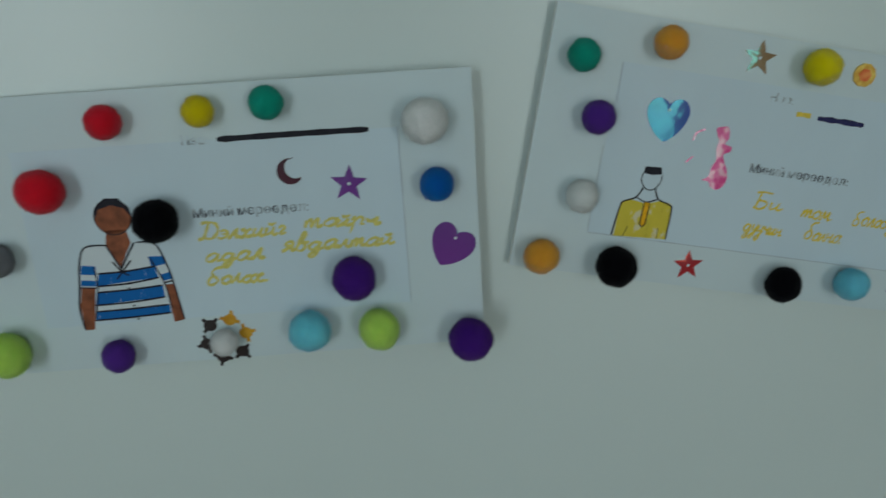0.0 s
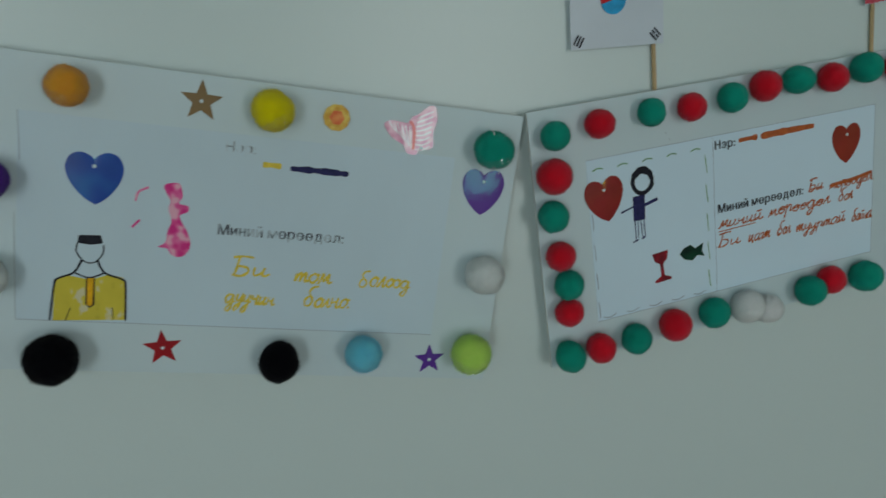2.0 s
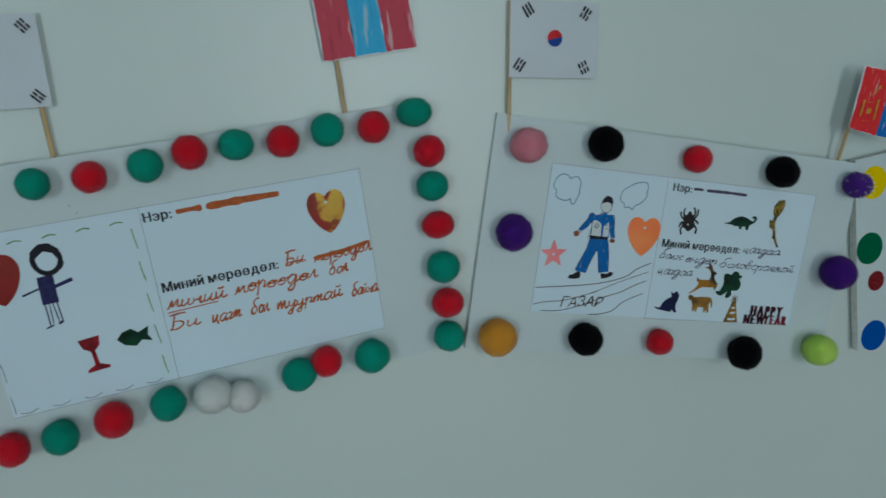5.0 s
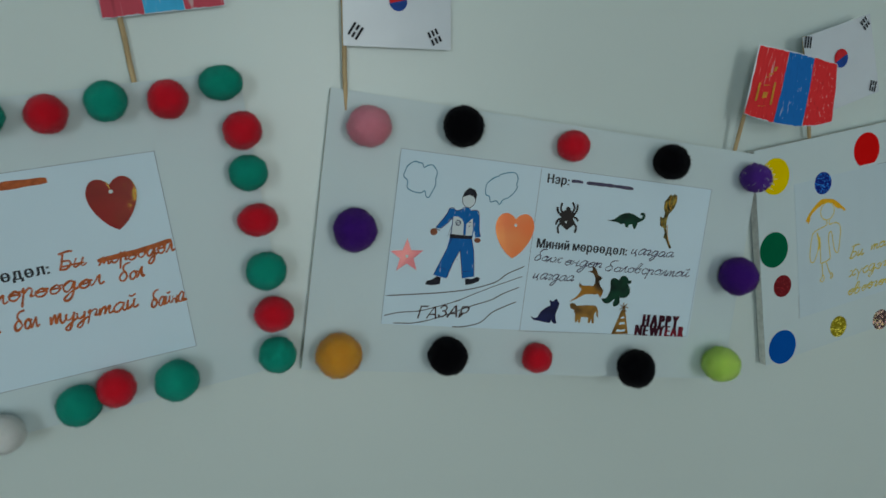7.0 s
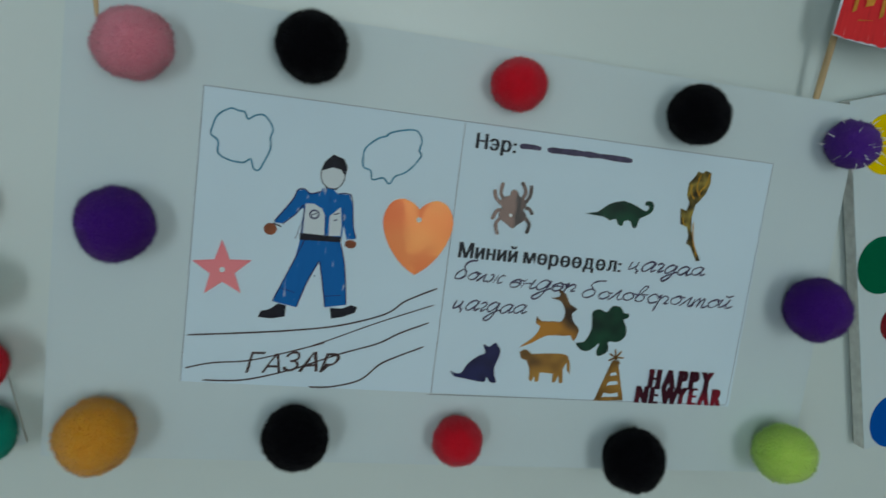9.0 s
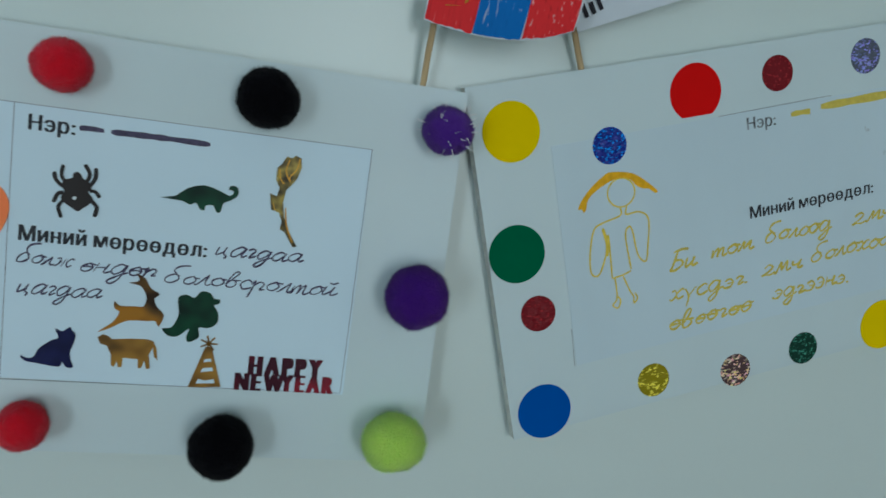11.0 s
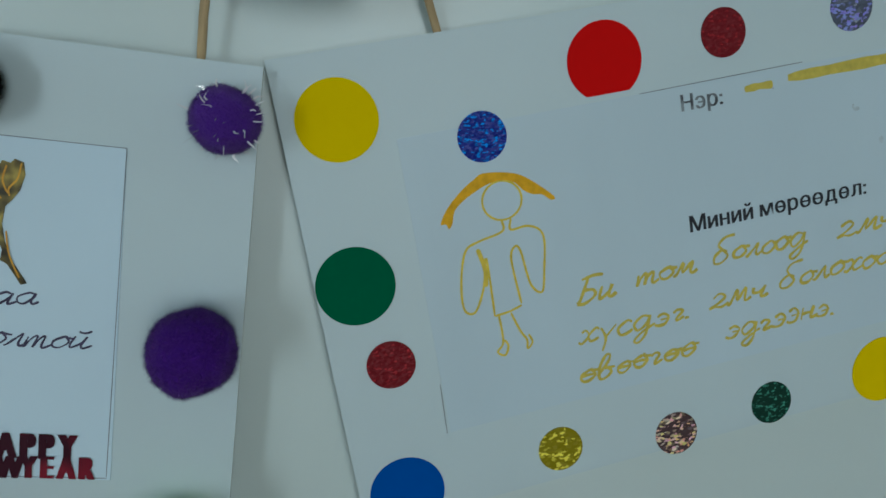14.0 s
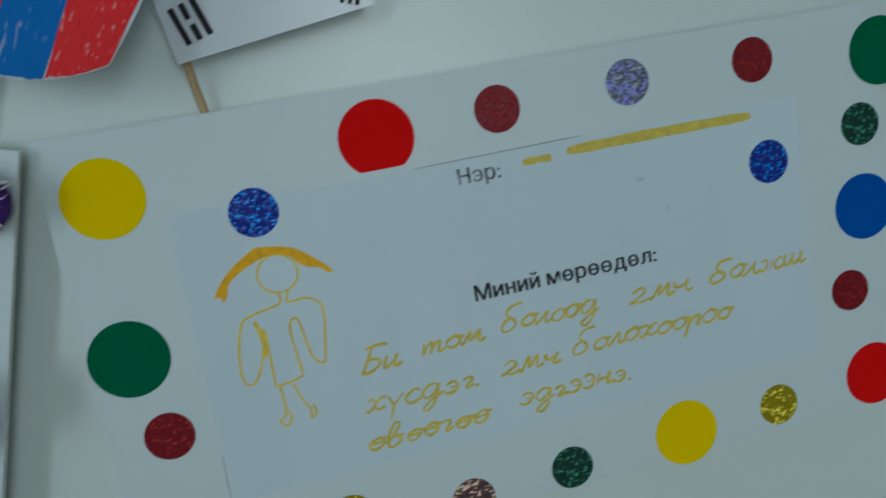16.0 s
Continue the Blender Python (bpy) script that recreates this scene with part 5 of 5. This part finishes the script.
cutout("officer", cow, STICK["honey"], "honey-gold foil cow-shaped sticker on paper", "foil stickers", 0.25, name="horned_sticker")
bm = plate(bmesh.new(), [(42.8, -42), (53.2, -41.4), (49.2, -28), (47.2, -28)], 0.6, 0.25)
for i in range(7):
    a = 2 * math.pi * i / 7
    stroke(bm, [(48.2, -26.8), (48.2 + 2.8 * math.cos(a), -26.8 + 2.8 * math.sin(a))], 0.9, 0.58)
tree = thing("tree_sticker", bm, STICK["honey"], POSES["officer"], "tan foil tree sticker with a star on paper", "sticker", "foil stickers")
patches("slot", tree, M_PAPER, "cut-out slot showing paper", 0.64, [(45.2, -40.6), (51.2, -40.2), (50.8, -38.8), (48, -39.4), (45.8, -39)], [(46.4, -36.6), (50.4, -36), (50, -34.8), (47, -35.2)], [(47, -33.2), (49.5, -32.8), (49.2, -31.8), (47.4, -32.1)])
greeting = root("greeting_sticker", POSES["officer"], "dark red foil lettering sticker on paper", "sticker", "foil stickers")
for k, (word, u, v, w, h) in enumerate((("HAPPY", 61.4, -36.6, 24.6, 6.9), ("NEW", 57.4, -42.0, 16.4, 6.2), ("YEAR", 72.4, -41.8, 18, 6.2))):
    for bm in letters(word, u, v, w, h, 0.6 + 0.05 * k, bold=0.22, split=True):
        part("foil_letter", bm, STICK["garnet"], greeting)
poms = pom_row("officer", "pom-poms of the uniform card", [
    (-105.8, 50.8, 22, 19.6, "pink"),
    (-60.2, 57, 21.4, 20.8, "black"),
    (0.4, 55.4, 17.8, 16.6, "red"),
    (59.2, 54.3, 21.6, 19, "black"),
    (116.9, 52.4, 18.8, 16.8, "violet"),
    (-107.1, 3, 22, 21.6, "purple"),
    (113.4, -3.3, 23.8, 22.4, "purple"),
    (-108.4, -56.4, 23.2, 22.4, "orange"),
    (-54, -55.2, 21, 20.6, "black"),
    (-4.2, -54.9, 17.4, 16, "red"),
    (55.4, -58.4, 21.6, 22.2, "black"),
    (112, -54.4, 24.6, 20.6, "lime"),
])
tinsel(poms[4], 5, 44)

# ---- card with the round labels ----
card = display_card("doctor", 252, 133, "white card with a yellow line drawing and round labels")
paper = sheet(card, -97, -43, 95, 41.5, "pale printed slip with a yellow line drawing and handwriting", lines="", tint=M_FILM)
pen_lines("paper_edge", paper, M_LINE, "", ([(-28, 41.5), (23, 42)], 0.3, 0.3), ([(-98, -43), (-97.5, -28)], 0.25, 0.3))
headings(paper, (-16, 34.5, 13), (-17, -0.5, 59), weight=0.05, first=M_PRINT_WORN)
bars(paper, M_YELLOWINK, (4, 36.5, 9, 2.0), (18, 37.5, 61, 2.6))
scrawl(paper, M_YELLOWINK, "yellow handwriting", [("Би", -55, -14.5, 12), ("том", -36, -12.5, 19), ("болоод", -11.5, -11.5, 32), ("2мч", 31, -12, 21), ("болжш", 58, -11.5, 35), ("хүсдэг.", -56, -26, 36),
                            ("2мч", -13.5, -25, 19), ("болохоороо", 9.5, -24, 55), ("өвөөгөө", -57.5, -38, 38), ("эдгээнэ.", -9.5, -36, 38)], 5.6, 0.4, 0.85)
patches("pencil_smudge", paper, M_SMUDGE, "faint grey smudge on the paper", 0.29, oval(40, 25.6, 1.1, 0.7, 9), oval(38.9, 26.5, 0.5, 0.8, 7), oval(48, 15, 0.8, 1.2, 9), oval(13, 36.2, 0.4, 0.4, 6))
hair = patch(bmesh.new(), [(-89.4, 17), (-86.8, 20.9), (-82.3, 24.8), (-78.3, 27.2), (-75.7, 28.3), (-70.3, 27.6), (-65.8, 26.2), (-61.9, 23.4), (-56.6, 18.3), (-57.6, 17.4), (-60, 19.4), (-62.6, 20), (-65.2, 21.7), (-67.1, 24), (-70, 25.4), (-74, 25.3), (-77.7, 24.1),
        (-81.8, 22.2), (-85, 19.7), (-86.2, 16.4), (-87.4, 15.2), (-88, 16.6)], 0.34, True)
part("drawn_hair", hair, M_HAIRPEN, paper, "amber felt-pen colouring")
bm = stroke(bmesh.new(), oval(-71.5, 20, 5.6, 5.4, 14), 0.6, 0.33, True)
for line in (((-72.5, 14.5), (-72.8, 11.5), (-80, 10), (-84, 8), (-86.5, 0), (-87, -8), (-84, -9.5), (-80.5, -3), (-78.5, 5), (-78.7, -12)),
             ((-69.8, 14.5), (-70.3, 11.5), (-65, 11.5), (-61.3, 8), (-62.5, -2), (-64, -8), (-67, -5), (-68.5, 5), (-70, 6.5), (-71.5, 3), (-70.5, -10)),
             ((-78.5, -12), (-74, -11.5), (-70.5, -10.5)), ((-77.5, -12), (-77.5, -20), (-79.5, -22.5), (-77.5, -24), (-76.2, -21.5), (-77, -19.5)),
             ((-74, -12), (-72, -18), (-70.5, -21), (-70.7, -23.5), (-69, -22), (-69.8, -19.5))):
    stroke(bm, list(line), 0.65, 0.33)
stroke(bm, [(-80.5, 8), (-79.3, 2), (-79.8, -3)], 1.3, 0.34)
part("drawn_line_figure", bm, M_YELLOWPEN, paper, "yellow line drawing")


def round_label(u, v, d, colour, cut=False):
    pts = oval(0, 0, d / 2, d / 2, 40)
    if cut:
        pts = [(x, max(z, -d * 0.41)) for x, z in pts]
        pts = [p for i, p in enumerate(pts) if p[1] > -d * 0.409 or pts[i - 1][1] > -d * 0.409 or pts[(i + 1) % len(pts)][1] > -d * 0.409]
    foiled = colour.startswith("foil_")
    words = f"small round {colour[5:].replace('multi', 'rainbow')} glitter foil label on a card" if foiled else f"large round plain {colour} label on a card"
    if cut:
        words = "large round red label with its lower edge cut straight"
    bm = plate(bmesh.new(), pts, 0.36, 0.0)
    return thing("round_label", bm, DOT[colour], POSES["doctor"] @ Matrix.Translation((u * U, 0, v * U)), words, "round label", "round labels")


for row in (
    (-111.3, 49, 21.6, "yellow"),
    (-115.1, 5, 21.6, "green"),
    (-109.9, -19, 13.7, "foil_red"),
    (-74.2, 38, 13.7, "foil_blue"),
    (-37, 52, 21.6, "red", True),
    (-1, 54, 13.7, "foil_red"),
    (40, 55, 13.7, "foil_silver"),
    (81.7, 55, 13.7, "foil_red"),
    (126.6, 51, 21.6, "green"),
    (117.7, 29, 13.7, "foil_green"),
    (83.8, 23, 13.7, "foil_blue"),
    (117, 2, 21.6, "blue"),
    (109.2, -25, 13.7, "foil_red"),
    (116, -56, 21.6, "red"),
    (78.8, -58, 13.7, "foil_gold"),
    (44.7, -59, 21.6, "yellow"),
    (4.7, -60.3, 13.7, "foil_green"),
    (-28.2, -62, 13.7, "foil_multi"),
    (-65.4, -57, 13.7, "foil_gold"),
    (-112.4, -58, 21.6, "blue"),
):
    round_label(*row)


# ---- small paper flags on wooden sticks ----
def wood_stick(parent, x0, z0, x1, z1, y0=0.0019, y1=0.0019, r=0.0013):
    bm = bmesh.new()
    a, b = Vector((x0, y0, z0)), Vector((x1, y1, z1))
    d = (b - a).normalized()
    s, t = d.orthogonal().normalized(), d.cross(d.orthogonal().normalized())
    rings = []
    for k in range(9):
        c = a.lerp(b, k / 8) + s * 0.0003 * noise.noise((k * 0.7, x0 * 30, 0))
        q = r * (0.55 if k == 0 else 1.0)
        rings.append([bm.verts.new(c + (s * math.cos(i * math.pi / 5) + t * math.sin(i * math.pi / 5)) * q) for i in range(10)])
    for p, q in zip(rings, rings[1:]):
        for i in range(10):
            bm.faces.new((p[i], p[(i + 1) % 10], q[(i + 1) % 10], q[i]))
    bm.faces.new(rings[0][::-1])
    bm.faces.new(rings[-1])
    return part("stick", bm, M_WOOD, parent, "thin wooden stick")


def curl(x, z, shape):
    """How far a flag's paper stands forward; its free lower corner may be lifted."""
    w, h, bow, lift = shape[:4]
    t = max(0.0, min(1.0, x / w))
    return -(lift * t ** 1.3 * (1 - 0.9 * z / h) + bow * math.sin(math.pi * t))


def trimmed(x, z, shape):
    """Uneven cutting: the free edge leans in and its lower corner turns up."""
    w, h = shape[:2]
    tuck, rise = shape[4:] or (0.0, 0.0)
    t, low = max(0.0, x / w), max(0.0, 1 - z / h)
    return x - tuck * t * low ** 1.6, z + rise * t ** 4 * low - 0.6 * rise * math.sin(math.pi * min(1.0, t)) * low


def flag_cloth(shape, x0=0.0, x1=None, z0=0.0, z1=None, front=0.0, thick=0.0003, ragged=0.0):
    """A piece of the flag's paper between x0 and x1, z0 and z1, following its curl."""
    w, h = shape[:2]
    x1, z1 = w if x1 is None else x1, h if z1 is None else z1
    n, m, bm = 14, 6, bmesh.new()
    rows = []
    for k in range(m + 1):
        row = []
        for i in range(n + 1):
            x, z = x0 + (x1 - x0) * i / n, z0 + (z1 - z0) * k / m
            e = ragged * noise.noise((x * 300, front * 1e4, k * 0.02)) if k in (0, m) else 0.0
            s = ragged * noise.noise((z * 300, x0 * 500, 1.7)) if i in (0, n) else 0.0
            tx, tz = trimmed(x + s, z + e, shape)
            row.append([bm.verts.new((tx, curl(x, z, shape) - front + d, tz)) for d in (0, thick)])
        rows.append(row)
    for k in range(m):
        for i in range(n):
            for d in (0, 1):
                bm.faces.new((rows[k][i][d], rows[k][i + 1][d], rows[k + 1][i + 1][d], rows[k + 1][i][d]))
    rim = [(0, i) for i in range(n)] + [(k, n) for k in range(m)] + [(m, i) for i in range(n, 0, -1)] + [(k, 0) for k in range(m, 0, -1)]
    for (a, b), (c, d) in zip(rim, rim[1:] + rim[:1]):
        bm.faces.new((rows[a][b][0], rows[c][d][0], rows[c][d][1], rows[a][b][1]))
    return bm


def disc_on_flag(shape, cx, cz, r, half, front=0.0005):
    bm = bmesh.new()
    a0 = 0.25 if half > 0 else math.pi + 0.25
    pts = [(cx + r * math.cos(a0 + math.pi * i / 14) * (1 + 0.06 * noise.noise((i * 0.6, cx * 90, 0))), cz + r * math.sin(a0 + math.pi * i / 14)) for i in range(15)]
    bm.faces.new([bm.verts.new((x, curl(x, z, shape) - front, z)) for x, z in pts])
    return bm


def bar_on_flag(shape, cx, cz, angle, size, lo, hi, k):
    """One pen bar of a corner mark."""
    c, s = math.cos(radians(angle)), math.sin(radians(angle))
    p = []
    for a, b in ((lo, -0.15), (hi, -0.19), (hi, 0.15), (lo, 0.17)):
        x, z = a * size, (b + k * 0.62) * size
        p.append((cx + x * c - z * s, cz + x * s + z * c))
    bm = bmesh.new()
    bm.faces.new([bm.verts.new((x, curl(x, z, shape) - 0.0006, z)) for x, z in p])
    return bm


M_TAEBLUE = surface("sky_blue_pen", (0.02, 0.33, 0.62), 0.5, 0.2, 200)
M_TAEDEEP = surface("deep_blue_pen", (0.01, 0.06, 0.30), 0.5, 0.2, 200)
M_TAERED = surface("red_pen", (0.60, 0.02, 0.03), 0.5, 0.2, 200)


def white_flag(m, w, h, stick, disc, blue, marks, label, bow=0.0, lift=0.0, size=0.0037):
    shape = (w, h, bow, lift)
    flag = root("paper_flag", m, label, "paper flag", "paper flags above the cards")
    cloth = part("flag_paper", flag_cloth(shape), M_FLAGPAPER, flag, "white paper")
    wood_stick(flag, *stick)
    cx, cz, r = disc
    part("red_half", disc_on_flag(shape, cx, cz, r, 1), M_TAERED, cloth, "red half of a drawn circle")
    part("blue_half", disc_on_flag(shape, cx, cz, r, -1), blue, cloth, "blue half of a drawn circle")
    for x, z, angle, broken, *own in marks:
        for k in (-1, 0, 1):
            for lo, hi in ((-1, -0.15), (0.15, 1)) if (k + 1) in broken else ((-1, 1),):
                part("pen_bar", bar_on_flag(shape, x, z, angle, own[0] if own else size, lo, hi, k), M_BLACKPEN, cloth, "black pen bar")
    return flag


def striped_flag(m, w, h, stick, red, blue, label, stops=(0.34, 0.66), bow=0.0, lift=0.0, emblem=False, cut=(0.0, 0.0)):
    shape = (w, h, bow, lift, *cut)
    flag = root("paper_flag", m, label, "paper flag", "paper flags above the cards")
    cloth = part("flag_paper", flag_cloth(shape), M_FLAGPAPER, flag, "white paper edge")
    a, b = stops
    for name, x0, x1, ink in (("red_stripe", 0.012, a, red), ("blue_stripe", a, b, blue), ("red_stripe", b, 0.985, red)):
        part(name, flag_cloth(shape, w * x0, w * x1, 0.0004, h - 0.0006, 0.0003, ragged=0.0010), ink, cloth)
    wood_stick(flag, *stick)
    if emblem:
        for x0, z0, x1, z1 in ((0.07, 0.2, 0.09, 0.48), (0.225, 0.18, 0.245, 0.52), (0.135, 0.26, 0.18, 0.36), (0.13, 0.44, 0.19, 0.465), (0.13, 0.55, 0.16, 0.58), (0.16, 0.6, 0.2, 0.64), (0.2, 0.66, 0.23, 0.74), (0.11, 0.14, 0.21, 0.16)):
            bm = bmesh.new()
            bm.faces.new([bm.verts.new((x * w, curl(x * w, z * h, shape) - 0.0012, z * h)) for x, z in ((x0, z0), (x1, z0 + 0.02), (x1 + 0.005, z1), (x0 + 0.004, z1 - 0.01))])
            part("gold_mark", bm, M_FLAGGOLD, cloth, "gold pen mark")
    return flag


white_flag(pose(-0.2493, 0.0048, 1.4446, 0, -5.1, 0), 0.058, 0.046, (0.054, -0.037, 0.051, 0.046), (0.0262, 0.0255, 0.0078), M_TAEBLUE,
           ((0.0045, 0.0045, 62, ()), (0.0525, 0.0055, -45, (1,)), (0.0515, 0.040, -50, (0, 2)), (0.0055, 0.041, 45, (0, 1, 2))), "white paper flag with a large red and blue circle", size=0.0030)
striped_flag(pose(-0.0519, 0.0050, 1.4752, 0, -10, 0), 0.056, 0.044, (0.0067, -0.042, 0.0085, 0.044), M_FLAGROSE, M_FLAGSKY, "hand-coloured red and sky blue striped paper flag")
white_flag(pose(0.0612, 0.0042, 1.4690, 0, -0.5, 0), 0.0602, 0.0455, (0.001, -0.033, 0.0008, 0.045), (0.030, 0.0237, 0.0050), M_TAEDEEP,
           ((0.0065, 0.0075, 58, (1,)), (0.0505, 0.0065, -62, (0, 1, 2)), (0.0505, 0.0390, 60, (0, 2)), (0.0115, 0.0400, -55, ())), "white paper flag with a small red and blue circle")
striped_flag(pose(0.3199, -0.0070, 1.4385, 0, 10, -8), 0.0595, 0.044, (0.0047, -0.031, 0.0040, 0.044, 0.008, 0.0016), M_FLAGRED, M_FLAGBLUE,
             "hand-coloured red and blue striped paper flag with a gold emblem", bow=0.003, lift=0.016, emblem=True, cut=(0.0065, 0.0048))
white_flag(pose(0.3837, -0.0046, 1.4371, 0, -18, 0), 0.062, 0.054, (0.0013, -0.028, 0.0030, 0.054, 0.0093, 0.0016), (0.0305, 0.0320, 0.0062), M_TAEDEEP,
           ((0.0078, 0.0105, 100, (1,), 0.0056), (0.0560, 0.0055, 65, (1,)), (0.0560, 0.0490, -60, (0, 1, 2)), (0.0035, 0.0500, 70, ())), "white paper flag with black pen bars, tucked behind a striped flag")
